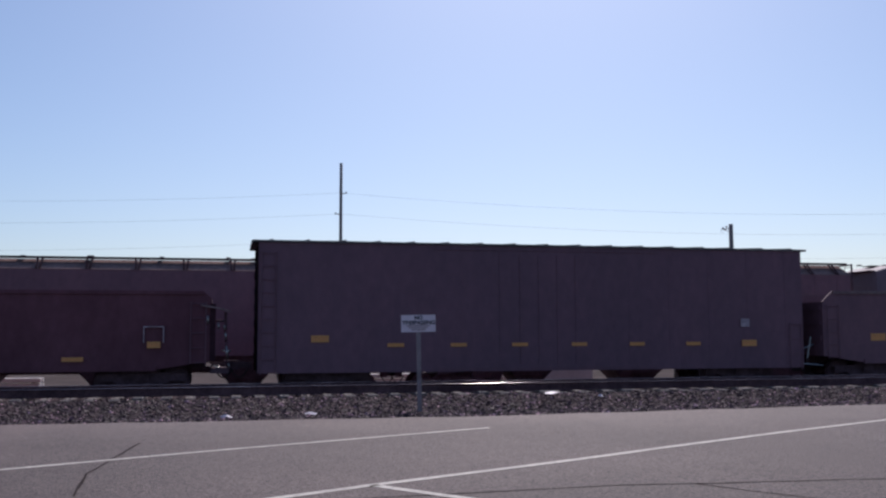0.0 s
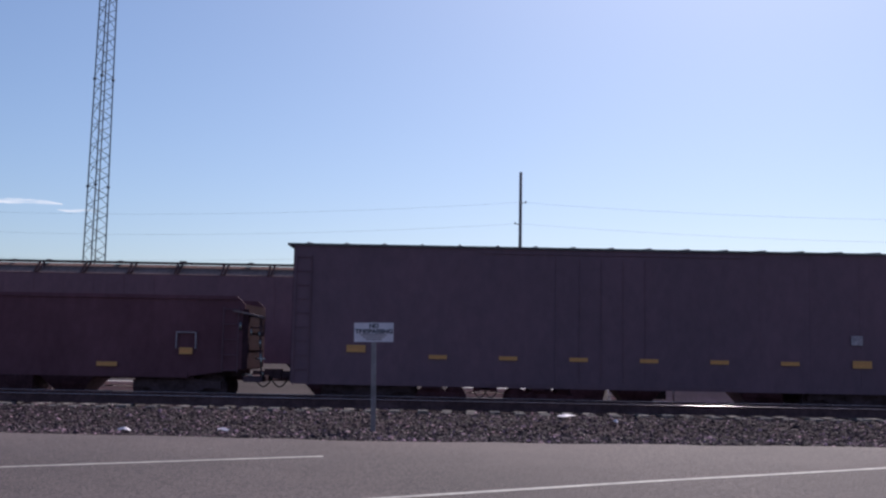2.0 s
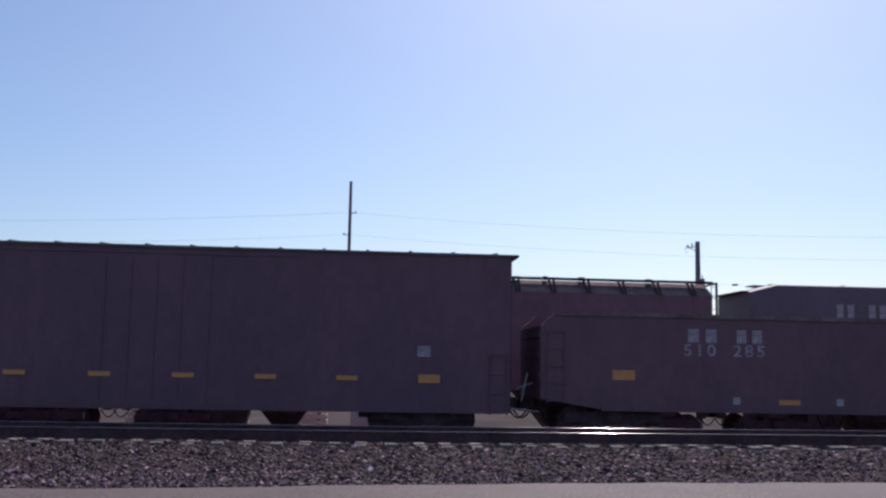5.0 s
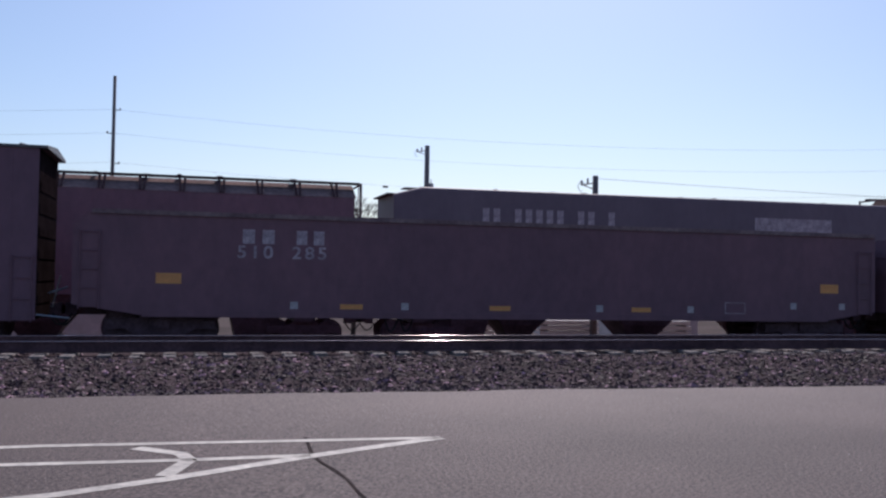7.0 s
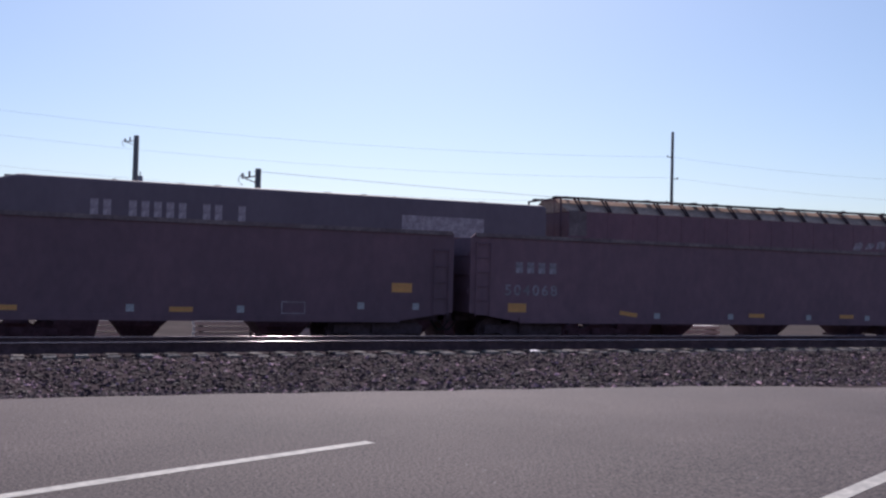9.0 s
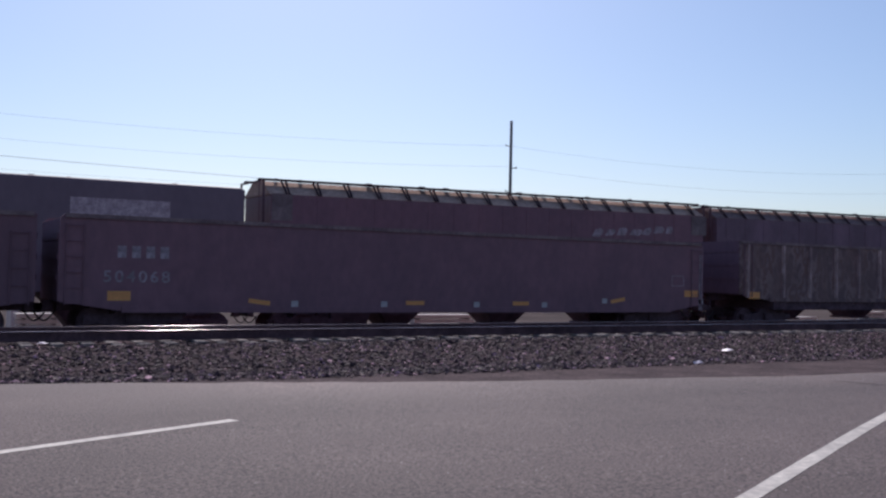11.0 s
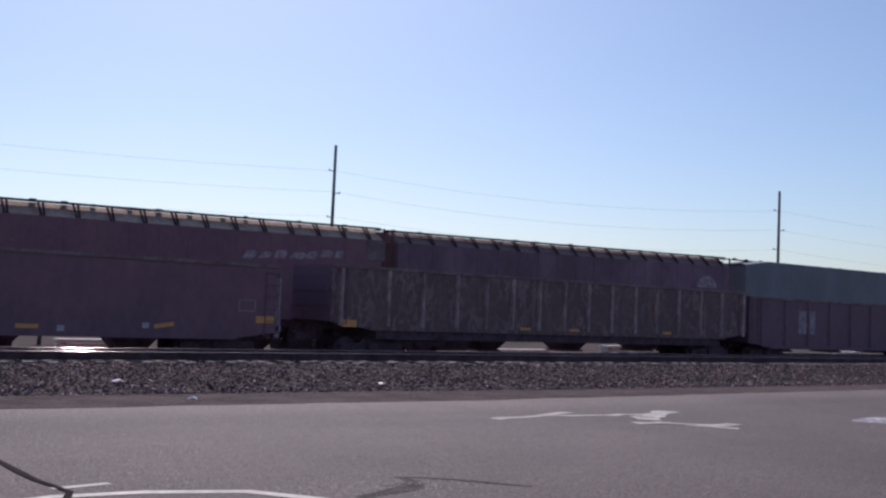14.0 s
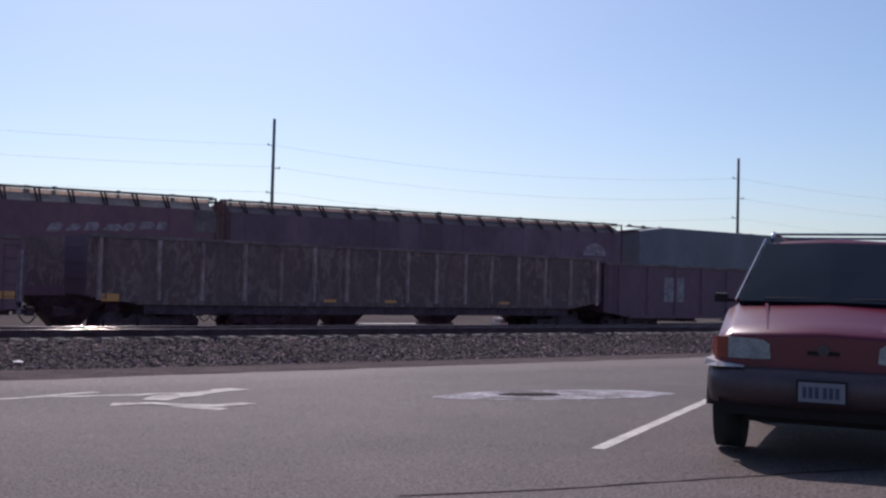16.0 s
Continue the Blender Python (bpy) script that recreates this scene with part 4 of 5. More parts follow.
burl = hopper(BX, 20.85, 3.88 + Z0, 4.36 + Z0, "hop_green", "roof_dull", "dark green smooth-sided covered hopper with dusty white lettering", smooth=True, tail=0.5)
stencil_word(burl, 19.5 - BX, 24.6 - BX, 3.36 + Z0, 0.64, 13, "stencil", -1.56, skip=(2, 8, 11))
decal(burl, "emblem", 31.85 - BX, 3.3 + Z0, 3.3, 0.75, "stencil", "dusty white block emblem", -1.56)
r3 = hopper(36.9, 22.4, 4.18 + Z0, 4.79 + Z0, "hop_brown", "roof_sunlit", "brown covered hopper with a bright sunlit roof edge", brace=17)
r4 = hopper(59.5, 24.1, 4.14 + Z0, 4.73 + Z0, "hop_dark", "roof_mid", "dark covered hopper with a dull roof", brace=18)
hopper(83.9, 22.5, 4.0 + Z0, 4.70 + Z0, "hop_grey", "roof_dull", "pale grey smooth-sided covered hopper", smooth=True, flat_end=2.2)
hopper(106.7, 22.5, 4.0 + Z0, 4.70 + Z0, "hop_grey", "roof_dull", "pale grey smooth-sided covered hopper", smooth=True, flat_end=2.2)

# paler sheet high on the side near the left end
decal(r3, "end_sheet", 0.78, 3.7 + Z0, 0.8, 1.0, "roof_dull", "pale end sheet", -1.5, lift=0.014)

# pale scrawls low on the brown hopper and a half disc on the dark one
rng = random.Random(12)
for k in range(7):
    bm = bmesh.new()
    xa, w, za, hh, sl = 52.2 + 0.72 * k - 36.9, rng.uniform(0.34, 0.6), 3.02 + 0.04 * k + Z0, rng.uniform(0.26, 0.44), rng.uniform(0.1, 0.24)
    ring = [(xa, za), (xa + w, za + rng.uniform(-0.04, 0.06)), (xa + w + sl, za + hh * 0.6), (xa + w * 0.8 + sl, za + hh), (xa + sl, za + hh * rng.uniform(0.8, 1.0))]
    va, vb = [bm.verts.new((q, -1.516, z)) for q, z in ring], [bm.verts.new((q, -1.5, z)) for q, z in ring]
    bm.faces.new(va[::-1])
    bm.faces.new(vb)
    for j in range(5):
        bm.faces.new((va[j], va[(j + 1) % 5], vb[(j + 1) % 5], vb[j]))
    part("scrawl", bm, "stencil_dim", r3, "pale sprayed scrawl")
decal(r3, "sprayed_panel", 52.6 - 36.9, 1.85 + Z0, 2.3, 1.9, "graffiti", "faded sprayed panel", -1.512)
decal(r3, "paint_patch", 58.65 - 36.9, 3.68 + Z0, 0.95, 0.9, "roof_dull", "faded pale square of paint", -1.512, lift=0.012)
bm = bmesh.new()
fan = [(21.7 + 0.85 * math.cos(math.pi * k / 14), 2.82 + Z0 + 0.7 * math.sin(math.pi * k / 14)) for k in range(15)]
va, vb = [bm.verts.new((q, -1.518, z)) for q, z in fan], [bm.verts.new((q, -1.5, z)) for q, z in fan]
bm.faces.new(va[::-1])
bm.faces.new(vb)
for k in range(15):
    bm.faces.new((va[k], va[(k + 1) % 15], vb[(k + 1) % 15], vb[k]))
part("half_disc", bm, "stencil_dim", r4, "pale sprayed half disc")

for q in (14.42, 14.8):
    bm = bmesh.new()
    sweep(bm, [(q - HX + 0.045 * k, -1.1, 0.74 - 0.36 * math.sin(math.pi * k / 8)) for k in range(9)], 0.02, 6)
    part("air_hose", bm, "rubber", h2, "black rubber hose hanging in a loop")

# ---- no-trespassing sign ----
sg = thing("no_trespassing_sign", -8.045, 15.8, ground_z(-8.08, 15.8), "white no trespassing sign on a thin metal post", "sign")
sg.rotation_euler = (0, radians(-1.0), 0)
bm = boxes((-0.03, 0.03, 0.0, 0.035, -0.3, 1.98), (-0.045, -0.03, -0.012, 0.012, -0.3, 1.98), (0.03, 0.045, -0.012, 0.012, -0.3, 1.98))
part("post", bm, "galv", sg)
part("panel", boxes((-0.36, 0.36, -0.02, -0.014, 1.62, 1.97)), "sign_white", sg)
lettering("sign_text", "NO", 0.11, "sign_ink", sg, -0.085, -0.024, 1.875, "dark printed lettering", 1.0, 0.004)
lettering("sign_text", "TRESPASSING", 0.11, "sign_ink", sg, -0.34, -0.024, 1.775, "dark printed lettering", 1.04, 0.004)
for z, w in ((1.735, 0.24), (1.695, 0.2), (1.655, 0.15)):
    part("small_print", boxes((-w, w, -0.023, -0.02, z, z + 0.025)), "stencil_dim", sg)
for z in (1.645, 1.955):
    bm = bmesh.new()
    tube(bm, (0, -0.03, z), (0, -0.018, z), 0.012, 8)
    part("bolt", bm, "galv", sg)


# ---- poles and wires ----
def utility_pole(x, y, top, r, label, pins=(), bracket=False):
    p = thing("utility_pole", x, y, FAR_Z, label, "utility pole", "utility poles")
    h = top - FAR_Z
    bm = bmesh.new()
    tube(bm, (0, 0, -0.5), (0, 0, h), r * 1.35, 12, r)
    part("shaft", bm, "pole", p)
    for z, s in pins:
        bm = bmesh.new()
        zz = z - FAR_Z
        tube(bm, (0, 0, zz), (s * 0.62, 0, zz + 0.08), 0.05, 6)
        tube(bm, (s * 0.62, 0, zz + 0.02), (s * 0.62, 0, zz + 0.28), 0.085, 8, 0.06)
        part("insulator_arm", bm, "ceramic", p)
    if bracket:
        bm = bmesh.new()
        tube(bm, (0, 0, h - 0.28), (-0.62, 0, h - 0.42), 0.03, 6)
        tube(bm, (0, 0, h - 0.6), (-0.5, 0, h - 0.42), 0.022, 6)
        tube(bm, (-0.62, 0, h - 0.42), (-0.62, 0, h - 0.22), 0.05, 8)
        tube(bm, (-0.35, 0, h - 0.36), (-0.35, 0, h - 0.12), 0.045, 8)
        part("bracket", bm, "galv", p)
        bm = bmesh.new()
        pts = [Vector((-0.62 + 0.16 * math.cos(a), 0, h - 0.48 + 0.2 * math.sin(a))) for a in [k * 0.7 for k in range(8)]]
        sweep(bm, pts, 0.014, 5)
        part("wire_loop", bm, "wire", p)
    return p


utility_pole(1.5, 109.6, 21.75, 0.17, "tall thin wooden utility pole behind the trains", [(18.1, 1), (15.6, -1), (12.4, 1)])
utility_pole(89.9, 97.3, 20.05, 0.17, "tall thin wooden utility pole with three insulators", [(16.9, -1.1), (14.3, 1.3), (11.4, -1.1)])
utility_pole(148.7, 78.8, 19.3, 0.17, "tall thin wooden utility pole with three insulators", [(16.5, -1.6), (13.9, 1.7), (11.2, -1.7), (8.2, 1.7), (8.2, -1.7)])
utility_pole(-92.0, 121.0, 22.0, 0.17, "tall thin wooden utility pole", [(18.2, 1), (15.7, -1)])
utility_pole(215.0, 62.0, 19.3, 0.17, "tall thin wooden utility pole", [(16.5, -1), (13.9, 1)])
pb = utility_pole(23.6, 59.2, 9.2, 0.15, "short utility pole with transformer and bracket", bracket=True)
bm = bmesh.new()
tube(bm, (0.27, 0, 8.45), (0.27, 0, 9.3), 0.16, 14)
tube(bm, (0.27, 0, 9.3), (0.27, 0, 9.55), 0.03, 6)
part("transformer", bm, "galv", pb, "small grey transformer can")
utility_pole(26.2, 39.6, 5.62, 0.12, "short wooden pole with wire brackets", bracket=True)


def wire(pts, sag, r=0.009, label="thin overhead power line"):
    cu = bpy.data.curves.new("power_line", "CURVE")
    cu.dimensions, cu.bevel_depth, cu.bevel_resolution = "3D", r, 1
    for a, b in zip(pts, pts[1:]):
        sp = cu.splines.new("POLY")
        sp.points.add(20)
        for k in range(21):
            t = k / 20
            p = Vector(a).lerp(Vector(b), t)
            sp.points[k].co = (p.x, p.y, p.z - sag * 4 * t * (1 - t), 1)
    cu.materials.append(M["wire"])
    tagged(new("power_line", cu), label, "power line", "power lines")


for z in ((18.3, 18.2, 17.0, 16.6, 16.6), (15.8, 15.7, 14.5, 14.0, 14.0), (12.6, 12.6, 11.6, 11.3, 11.3)):
    wire([(-92, 121, z[0]), (1.5, 109.6, z[1]), (89.9, 97.3, z[2]), (148.7, 78.8, z[3]), (215, 62, z[4])], 1.5)
wire([(26.0, 39.5, 5.5), (75, 44, 5.9)], 0.25, 0.009)


# ---- lattice tower ----
def tower(x, y, h, w0, w1):
    tw = thing("lattice_tower", x, y, FAR_Z, "tall slim steel lattice radio tower", "tower")
    def leg(k, z):
        w = w0 + (w1 - w0) * z / h
        a = math.radians(-78 + 120 * k)
        return Vector((w * 0.577 * math.cos(a), w * 0.577 * math.sin(a), z))
    for k in range(3):
        bm = bmesh.new()
        tube(bm, leg(k, -0.3), leg(k, h), 0.038, 6, 0.03)
        lg = part("leg", bm, "tower_steel", tw)
        for z in range(6, int(h), 6):
            bm = bmesh.new()
            c = leg(k, z)
            tube(bm, c - Vector((0, 0, 0.06)), c + Vector((0, 0, 0.06)), 0.09, 8)
            part("flange", bm, "tower_steel", lg)
    n = int(h / 0.55)
    for k in range(3):
        bm = bmesh.new()
        for j in range(n):
            z, z2 = j * 0.55, (j + 1) * 0.55
            a, b = (k, (k + 1) % 3) if j % 2 else ((k + 1) % 3, k)
            tube(bm, leg(a, z), leg(b, z2), 0.019, 4)
        part("face_bracing", bm, "tower_steel", tw)
    bm = bmesh.new()
    tube(bm, (0.12, -0.05, 0), (0.12, -0.05, h), 0.03, 6)
    part("cable_run", bm, "car_black", tw)


tower(-25.9, 50.0, 42, 1.28, 0.55)


# ---- white vehicles parked beyond the trains ----
def box_truck(x, y, rz, L=6.0, H=2.6):
    t = thing("box_truck", x, y, FAR_Z, "white box truck parked beyond the yard", "truck", "parked trucks", rz)
    part("cargo_box", boxes((-L / 2 + 1.6, L / 2, -1.1, 1.1, 0.85, H)), "truck_white", t, bevel=0.04)
    bm = bmesh.new()
    prism(bm, [(-1.0, 0.5), (-1.0, 1.3), (-0.85, 2.0), (0.85, 2.0), (1.0, 1.3), (1.0, 0.5)], -L / 2, -L / 2 + 1.55)
    cabn = part("cab", bm, "truck_white", t, bevel=0.06)
    part("side_window", boxes((-L / 2 + 0.35, -L / 2 + 1.2, -1.01, -0.9, 1.35, 1.85)), "glass", cabn)
    part("chassis", boxes((-L / 2 + 0.3, L / 2, -0.4, 0.4, 0.5, 0.85)), "steel_dark", t)
    for q in (-L / 2 + 0.9, L / 2 - 1.2):
        for s in (-1, 1):
            bm = bmesh.new()
            tube(bm, (q, s * 0.72, 0.42), (q, s * 0.98, 0.42), 0.42, 20)
            wh = part("wheel", bm, "rubber", t)
            bm = bmesh.new()
            tube(bm, (q, s * 0.975, 0.42), (q, s * 0.99, 0.42), 0.24, 14)
            part("rim", bm, "galv", wh)


for x, y, rz, L in ((4.9, 46, 0, 4.6), (32.0, 46.5, 0, 4.6)):
    box_truck(x, y, rz, L)


# ---- stacks of pale new ties beyond the trains ----
def tie_stack(x0, x1, top):
    z0 = ground_z((x0 + x1) / 2, 40.0) - 0.05
    layers = max(1, round((top - z0) / 0.225))
    st = thing("tie_stack", x0, 40.5, z0, "stack of pale new railway ties with gaps" if layers > 2 else "low stack of pale new railway ties", "timber stack", "tie stacks")
    rng = random.Random(int(x0 * 10) + 900)
    n = max(1, round((x1 - x0) / 2.6))
    w = (x1 - x0) / n
    bm = bmesh.new()
    box(bm, 0.01, w - 0.01, -0.115, 0.115, 0.0, 0.17)
    bmesh.ops.bevel(bm, geom=bm.edges[:], offset=0.012, segments=1, affect="EDGES")
    me = bpy.data.meshes.new("tie")
    bm.to_mesh(me)
    bm.free()
    me.materials.append(M["new_tie"])
    for lay in range(layers):
        for row in range(3):
            for q in range(n):
                o = new("tie", me)
                o.parent = st
                o.location = (q * w + rng.uniform(-0.05, 0.05), -0.3 + 0.27 * row + rng.uniform(-0.02, 0.02), 0.06 + 0.225 * lay)
        for q in (0.3, x1 - x0 - 0.3):
            part("spacer", boxes((q - 0.05, q + 0.05, -0.42, 0.42, 0.225 * lay + (0.0 if lay == 0 else 0.005), 0.225 * lay + 0.06)), "tie", st)


for x0, x1, top in ((-21.7, -19.4, -0.5), (-6.0, -3.3, -0.5), (-2.4, -1.4, -0.5), (0.3, 1.7, -0.6), (20.0, 22.0, -0.5), (24.0, 26.7, -0.55), (29.3, 31.0, -0.5), (46.5, 49.8, -0.45), (70.0, 74.5, -0.72), (79.3, 81.2, -0.4), (97.8, 101.5, -0.72), (104.0, 107.0, -0.6)):
    tie_stack(x0, x1, top)


# ---- red car ----
def red_car(x, y, z, rz):
    c = thing("parked_car", x, y, z, "dark red family car with grey bumper, parked", "car", rz=rz)

    # the nose points to -y; sections of the lower body from bumper to tail
    def ring(yy, w, z0, z1, r=0.16):
        pts = [(-w + 0.05, z0), (-w, z0 + 0.12), (-w, z1 - r * 1.5), (-w + r * 0.3, z1 - r * 0.6), (-w + r * 1.2, z1 - r * 0.1), (0, z1 + 0.02), (w - r * 1.2, z1 - r * 0.1), (w - r * 0.3, z1 - r * 0.6), (w, z1 - r * 1.5), (w, z0 + 0.12), (w - 0.05, z0)]
        return [(q, yy, v) for q, v in pts]

    bm = bmesh.new()
    loft(bm, [ring(0.22, 0.78, 0.52, 0.985, 0.07), ring(0.27, 0.84, 0.48, 1.025, 0.10), ring(0.5, 0.885, 0.45, 1.09, 0.14), ring(0.9, 0.90, 0.42, 1.185, 0.13), ring(1.2, 0.90, 0.40, 1.25, 0.11), ring(1.45, 0.90, 0.40, 1.265, 0.11), ring(2.4, 0.90, 0.40, 1.24, 0.18), ring(3.8, 0.89, 0.42, 1.22, 0.16), ring(4.2, 0.83, 0.55, 1.15, 0.15)])
    body = part("body", bm, "car_red", c, "dark red glossy painted bodywork")
    for s in (-1, 1):
        bm = bmesh.new()
        tube(bm, (s * 0.44, 0.36, 1.035), (s * 0.52, 1.1, 1.235), 0.02, 6)
        part("hood_crease", bm, "car_red", body)
    bm = bmesh.new()

    def gring(yy, w0, w1, z0, z1):
        return [(-w0, yy, z0), (-w0 + (w0 - w1) * 0.55, yy, z0 + (z1 - z0) * 0.6), (-w1 - 0.01, yy, z1 - 0.06), (-w1 + 0.1, yy, z1), (0, yy, z1 + 0.03), (w1 - 0.1, yy, z1), (w1 + 0.01, yy, z1 - 0.06), (w0 - (w0 - w1) * 0.55, yy, z0 + (z1 - z0) * 0.6), (w0, yy, z0)]

    loft(bm, [gring(1.18, 0.81, 0.785, 1.12, 1.22), gring(1.65, 0.81, 0.71, 1.14, 1.53), gring(2.1, 0.81, 0.635, 1.16, 1.84), gring(3.0, 0.81, 0.635, 1.16, 1.89), gring(3.85, 0.80, 0.62, 1.16, 1.85), gring(4.18, 0.76, 0.70, 1.13, 1.28)])
    part("cabin", bm, "car_red", c)
    bm = bmesh.new()
    w = [(-0.765, 1.16, 1.215), (0, 1.145, 1.225), (0.765, 1.16, 1.215), (0.615, 1.955, 1.765), (0, 1.94, 1.78), (-0.615, 1.955, 1.765)]
    f = [bm.verts.new((q, v - 0.035, d + 0.05)) for q, v, d in w]
    g = [bm.verts.new((q, v + 0.02, d - 0.02)) for q, v, d in w]
    for q in ((0, 1, 4, 5), (1, 2, 3, 4)):
        bm.faces.new([f[i] for i in q])
        bm.faces.new([g[i] for i in q[::-1]])
    for k in range(6):
        bm.faces.new((f[k], g[k], g[(k + 1) % 6], f[(k + 1) % 6]))
    ws = part("windscreen", bm, "glass", c, "dark tinted windscreen")
    for s in (-1, 1):
        bm = bmesh.new()
        tube(bm, (s * 0.80, 1.16, 1.27), (s * 0.63, 2.02, 1.865), 0.013, 6)
        part("pillar_trim", bm, "chrome", c, "bright windscreen pillar edge")
        bm = bmesh.new()
        tube(bm, (s * 0.3 - 0.25, 1.15, 1.29), (s * 0.3 + 0.3, 1.17, 1.305), 0.009, 5)
        part("wiper", bm, "car_black", ws)
        bm = bmesh.new()
        q = [(0.815, 1.8, 1.26), (0.815, 3.75, 1.26), (0.66, 3.65, 1.70), (0.66, 2.25, 1.70)]
        f = [bm.verts.new((s * e, v, d)) for e, v, d in q]
        g = [bm.verts.new((s * (e - 0.05), v, d)) for e, v, d in q]
        bm.faces.new(f)
        bm.faces.new(g[::-1])
        for k in range(4):
            bm.faces.new((f[k], g[k], g[(k + 1) % 4], f[(k + 1) % 4]))
        part("side_window", bm, "glass", c)
        mi = part("mirror", boxes((min(s * 0.91, s * 1.03), max(s * 0.91, s * 1.03), 1.42, 1.50, 1.245, 1.325)), "car_black", c, "black door mirror", bevel=0.035)
        part("mirror_cap", boxes((min(s * 0.92, s * 1.02), max(s * 0.92, s * 1.02), 1.43, 1.49, 1.318, 1.330)), "chrome", mi)
        part("mirror_arm", boxes((min(s * 0.80, s * 0.95), max(s * 0.80, s * 0.95), 1.45, 1.49, 1.25, 1.28)), "car_black", mi)
        bm = bmesh.new()
        pts = [(s * 0.57, 2.05, 1.86), (s * 0.57, 2.2, 1.935), (s * 0.57, 3.6, 1.95), (s * 0.57, 3.8, 1.87)]
        sweep(bm, pts, 0.018, 8)
        part("roof_rail", bm, "chrome", c, "bright metal roof rail")
        bm = bmesh.new()
        loft(bm, [[(s * 0.40, 0.20, 0.815), (s * 0.41, 0.20, 0.93), (s * 0.41, 0.4, 0.93), (s * 0.40, 0.4, 0.815)], [(s * 0.46, 0.185, 0.81), (s * 0.46, 0.185, 0.965), (s * 0.46, 0.4, 0.965), (s * 0.46, 0.4, 0.81)],
                  [(s * 0.735, 0.20, 0.81), (s * 0.735, 0.20, 0.98), (s * 0.735, 0.4, 0.98), (s * 0.735, 0.4, 0.81)]], smooth=False)
        part("headlight", bm, "lens", c, "clear rectangular headlight")
        bm = bmesh.new()
        loft(bm, [[(s * 0.738, 0.20, 0.81), (s * 0.738, 0.20, 0.98), (s * 0.738, 0.4, 0.98), (s * 0.738, 0.4, 0.81)], [(s * 0.83, 0.235, 0.81), (s * 0.83, 0.235, 0.98), (s * 0.83, 0.5, 0.98), (s * 0.83, 0.5, 0.81)],
                  [(s * 0.892, 0.40, 0.82), (s * 0.885, 0.40, 0.96), (s * 0.885, 0.55, 0.96), (s * 0.892, 0.55, 0.82)]], smooth=False)
        part("turn_signal", bm, "amber", c, "amber corner lamp")
        bm = bmesh.new()
        arc = [(s * 0.905, 0.85 + 0.44 * math.cos(q), 0.40 + 0.46 * math.sin(q)) for q in [math.pi * k / 10 for k in range(11)]]
        sweep(bm, arc, 0.034, 8)
        part("wheel_arch", bm, "car_grey", c, "grey plastic wheel arch flare")
        for yy in (0.85, 3.4):
            bm = bmesh.new()
            tube(bm, (s * 0.665, yy, 0.36), (s * 0.895, yy, 0.36), 0.36, 28)
            wh = part("tyre", bm, "rubber", c, bevel=0.03)
            bm = bmesh.new()
            tube(bm, (s * 0.88, yy, 0.36), (s * 0.902, yy, 0.36), 0.21, 18)
            part("rim", bm, "galv", wh)
    for q in (2.5, 3.3):
        bm = bmesh.new()
        tube(bm, (-0.57, q, 1.94), (0.57, q, 1.94), 0.014, 6)
        part("roof_crossbar", bm, "chrome", c)
    bm = bmesh.new()
    def bring(q, yy, dy):
        return [(q, yy + 0.09, 0.45), (q, yy + 0.02, 0.53), (q, yy, 0.62), (q, yy + 0.025, 0.70), (q, yy + 0.09, 0.742), (q, yy + dy, 0.75), (q, yy + dy, 0.45)]

    loft(bm, [bring(-0.91, 0.50, 0.14), bring(-0.905, 0.27, 0.3), bring(-0.84, 0.13, 0.35), bring(-0.70, 0.06, 0.36), bring(-0.4, 0.02, 0.36), bring(0, 0.0, 0.36), bring(0.4, 0.02, 0.36), bring(0.70, 0.06, 0.36), bring(0.84, 0.13, 0.35), bring(0.905, 0.27, 0.3), bring(0.91, 0.50, 0.14)])
    bp = part("bumper", bm, "car_grey", c, "grey plastic front bumper")
    part("air_intake", boxes((-0.80, 0.80, 0.16, 0.45, 0.36, 0.50)), "car_black", bp)
    # white strip stands for sunlight catching the bumper's top corner
    bm = bmesh.new()
    loft(bm, [[(-0.93, 0.5, 0.73), (-0.93, 0.5, 0.79), (-0.86, 0.55, 0.80), (-0.86, 0.55, 0.73)], [(-0.93, 0.24, 0.735), (-0.925, 0.26, 0.795), (-0.8, 0.4, 0.795), (-0.8, 0.4, 0.735)], [(-0.82, 0.125, 0.74), (-0.82, 0.16, 0.775), (-0.78, 0.3, 0.775), (-0.78, 0.3, 0.74)], [(-0.60, 0.10, 0.744), (-0.60, 0.11, 0.752), (-0.60, 0.2, 0.752), (-0.60, 0.2, 0.744)]], smooth=False)
    part("bumper_glint", bm, "mark_white", bp, "white strip painted for sunlight on the bumper top")
    part("grille", boxes((-0.12, 0.12, 0.2, 0.3, 0.86, 0.89)), "car_black", c, "narrow dark grille slot", bevel=0.015)
    bm = bmesh.new()
    tube(bm, (0, 0.185, 0.90), (0, 0.20, 0.90), 0.045, 16)
    part("badge", bm, "car_grey", c)
    pl = part("number_plate", boxes((-0.17, 0.17, -0.03, -0.015, 0.515, 0.665)), "plate", c, "plain white number plate")
    part("plate_frame", boxes((-0.185, 0.185, -0.022, 0.03, 0.50, 0.68)), "car_black", pl)
    for k in range(6):
        q = -0.138 + 0.045 * k + (0.014 if k > 2 else 0)
        part("plate_bar", boxes((q, q + 0.028, -0.034, -0.029, 0.545, 0.63)), "plate_ink", pl)
    c.scale = (1.12, 1.12, 1.14)
    part("underbody", boxes((-0.60, 0.60, 0.3, 4.0, 0.30, 0.55)), "car_black", c)


red_car(51.28, -0.914, lot_z(51.6, -0.4), -58.2)


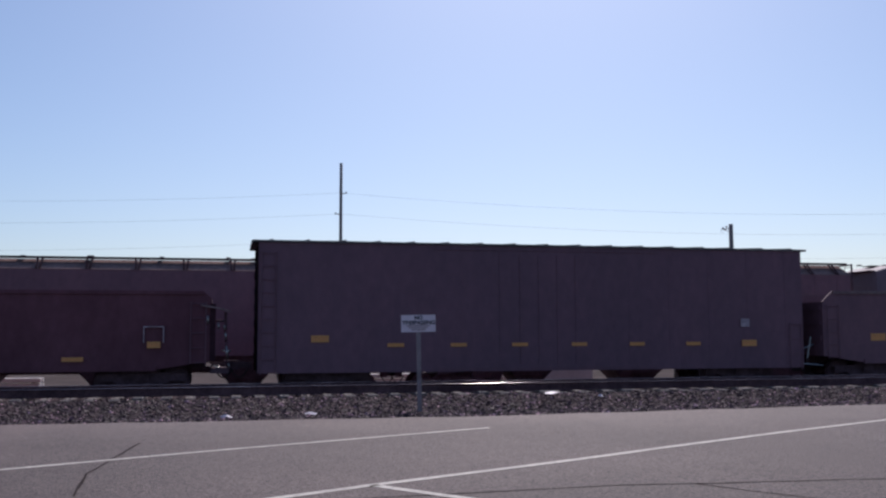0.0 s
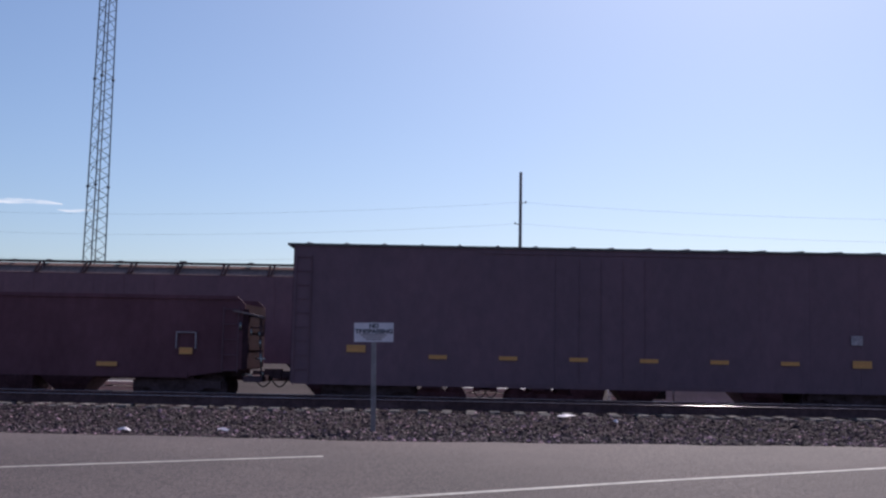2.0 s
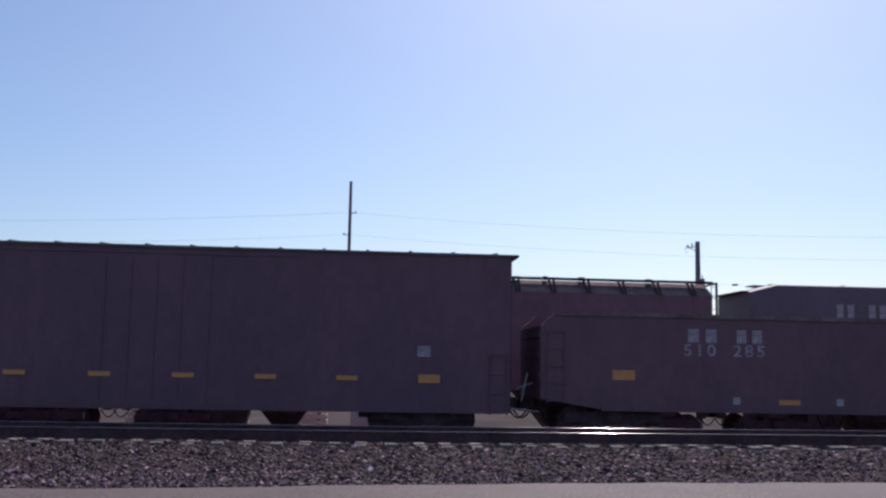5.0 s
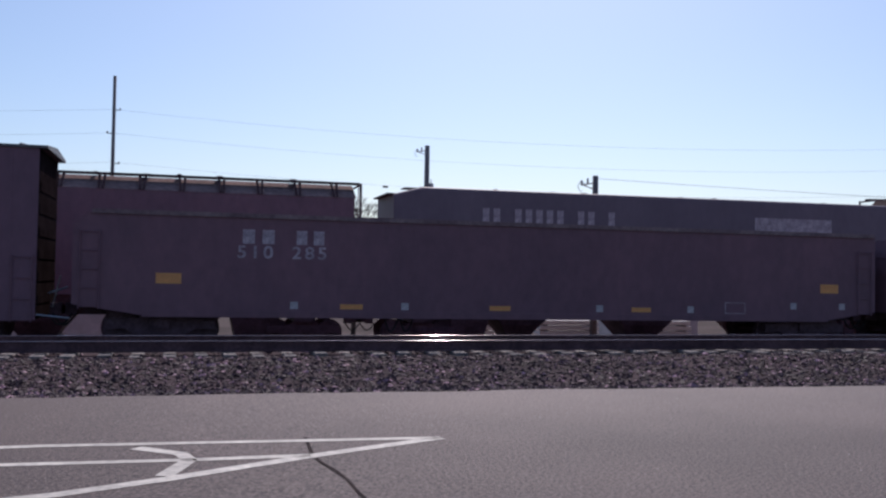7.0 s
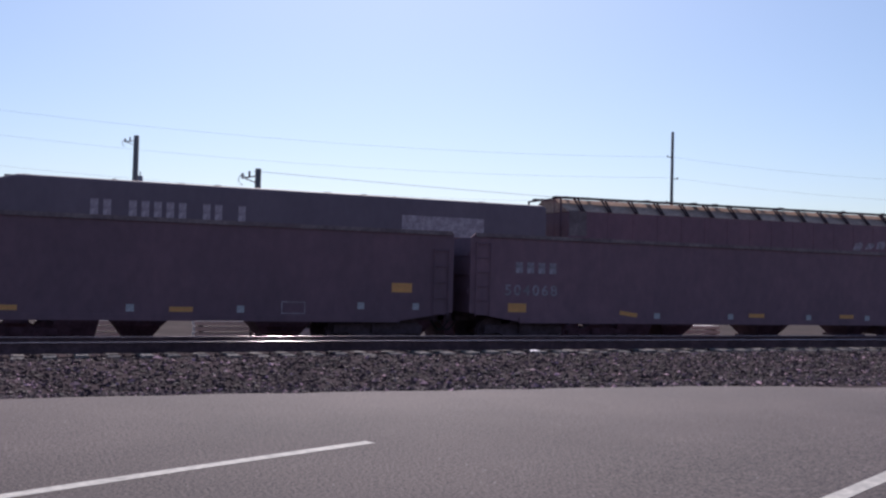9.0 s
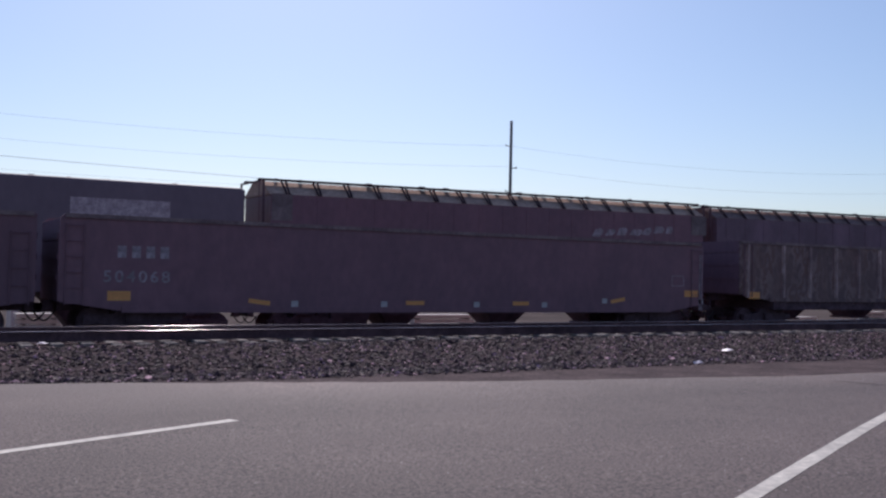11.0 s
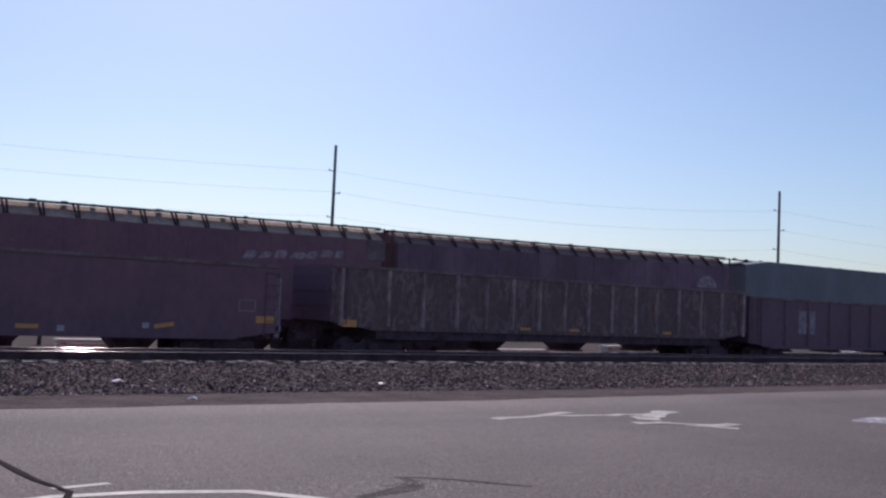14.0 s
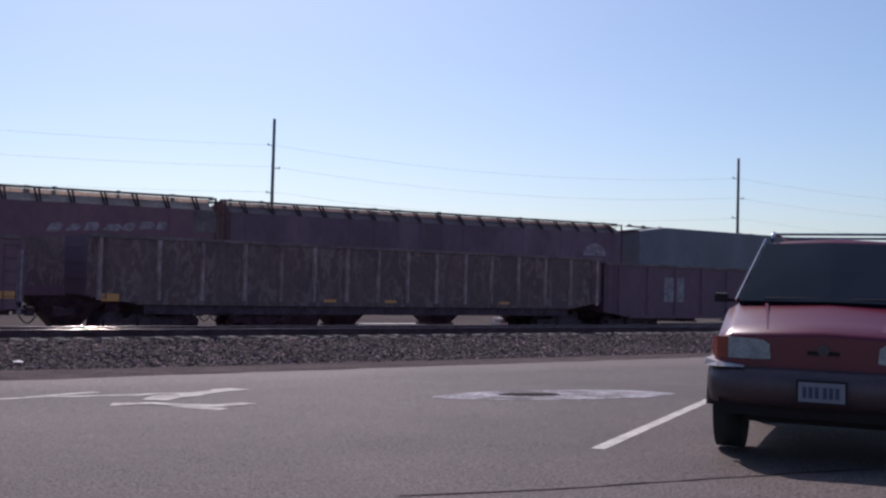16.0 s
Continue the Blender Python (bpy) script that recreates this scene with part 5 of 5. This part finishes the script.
# ---- litter on the stones ----
rng = random.Random(21)
for x, y, w in ((47.8, 15.2, 0.16), (42.1, 16.2, 0.2), (42.0, 11.7, 0.1), (38.1, 13.1, 0.12), (27.55, 19.3, 0.16), (-4.2, 18.7, 0.24), (-3.3, 17.8, 0.1), (-11.9, 13.8, 0.14), (-10.4, 14.2, 0.16), (3.1, 15.9, 0.1)):
    bm = bmesh.new()
    ring = [bm.verts.new((w * rng.uniform(0.6, 1.0) * math.cos(k * 0.9), w * 0.6 * rng.uniform(0.6, 1.0) * math.sin(k * 0.9), rng.uniform(0.0, 0.05))) for k in range(7)]
    top = bm.verts.new((0, 0, 0.07))
    for k in range(7):
        bm.faces.new((ring[k], ring[(k + 1) % 7], top))
    bm.faces.new(ring[::-1])
    ob = part("paper_scrap", bm, "sign_white", at=(x, y, ground_z(x, y) + 0.045))
    ob.rotation_euler = (0, 0, rng.uniform(0, 6))
    tagged(ob, "crumpled white paper scrap lying on the stones", "litter", "paper scraps")


# ---- thin cloud low over the horizon ----
def cloud_mat():
    m = bpy.data.materials.new("thin_cloud")
    m.use_nodes = True
    N, K = m.node_tree.nodes, m.node_tree.links
    N.remove(N["Principled BSDF"])
    em, tr, mix = N.new("ShaderNodeEmission"), N.new("ShaderNodeBsdfTransparent"), N.new("ShaderNodeMixShader")
    # emission replaces daylight on the cloud, which would render dark otherwise
    em.inputs["Color"].default_value, em.inputs["Strength"].default_value = (0.93, 0.96, 1.0, 1), 0.95
    tc, mp, nz, rp = N.new("ShaderNodeTexCoord"), N.new("ShaderNodeMapping"), N.new("ShaderNodeTexNoise"), N.new("ShaderNodeMapRange")
    mp.inputs["Scale"].default_value = (0.012, 0.012, 0.09)
    nz.inputs["Scale"].default_value, nz.inputs["Detail"].default_value = 1.0, 5.0
    rp.inputs["From Min"].default_value, rp.inputs["From Max"].default_value = 0.38, 0.68
    rp.inputs["To Max"].default_value = 0.75
    K.new(tc.outputs["Object"], mp.inputs["Vector"])
    K.new(mp.outputs[0], nz.inputs["Vector"])
    K.new(nz.outputs["Fac"], rp.inputs["Value"])
    K.new(rp.outputs[0], mix.inputs["Fac"])
    K.new(tr.outputs[0], mix.inputs[1])
    K.new(em.outputs[0], mix.inputs[2])
    K.new(mix.outputs[0], N["Material Output"].inputs["Surface"])
    return m


M["cloud"] = cloud_mat()


def cloud(az, el, wide, tall, seed):
    """A long flat streak of cloud three kilometres away, bulged so that it has depth."""
    rng = random.Random(seed)
    d = 3000.0
    bm = bmesh.new()
    rings = []
    for k in range(19):
        u = -1 + 2 * k / 18
        h = tall * (1 - u * u) * rng.uniform(0.5, 1.0) + 0.4
        rings.append([(u * wide, 12 * math.cos(q), h * math.sin(q) + 2.5 * math.sin(3 * u)) for q in [math.tau * j / 10 for j in range(10)]])
    loft(bm, rings)
    c = part("cloud", bm, "cloud", at=(d * math.sin(radians(az)), d * math.cos(radians(az)), d * math.tan(radians(el))))
    c.rotation_euler = (0, 0, radians(-az))
    tagged(c, "thin white streak of cloud low in the sky", "cloud", "clouds", "structure")


cloud(-24.6, 7.5, 130, 9, 2)
cloud(-21.3, 7.2, 55, 4, 5)


# ---- bare trees far off ----
def bare_tree(x, y, h, seed):
    rng = random.Random(seed)
    t = thing("bare_tree", x, y, FAR_Z, "small leafless tree far behind the trains", "tree", "bare trees")
    bm, tw = bmesh.new(), bmesh.new()
    tube(bm, (0, 0, -0.2), (0.1, 0, h * 0.45), 0.16, 8, 0.10)
    def grow(p, d, ln, r, lv):
        q = p + d * ln
        tube(bm if lv < 2 else tw, p, q, r, 5, r * 0.6)
        if lv < 5:
            for _ in range(3 if lv < 4 else 4):
                n = (d + Vector((rng.uniform(-1, 1), rng.uniform(-1, 1), rng.uniform(-0.25, 0.9))) * 0.75).normalized()
                grow(q, n, ln * rng.uniform(0.6, 0.8), r * 0.6, lv + 1)
    for _ in range(4):
        grow(Vector((0.05, 0, h * 0.4)), Vector((rng.uniform(-0.6, 0.6), rng.uniform(-0.6, 0.6), 1)).normalized(), h * 0.2, 0.07, 0)
    part("trunk", bm, "bark", t)
    part("crown", tw, "twig", t)


bare_tree(-38, 100, 9.5, 3)
bare_tree(-43, 104, 8.9, 5)
bare_tree(49.5, 66, 7.3, 8)
bare_tree(52.0, 69, 7.1, 11)
bare_tree(19.4, 60, 8.4, 14)
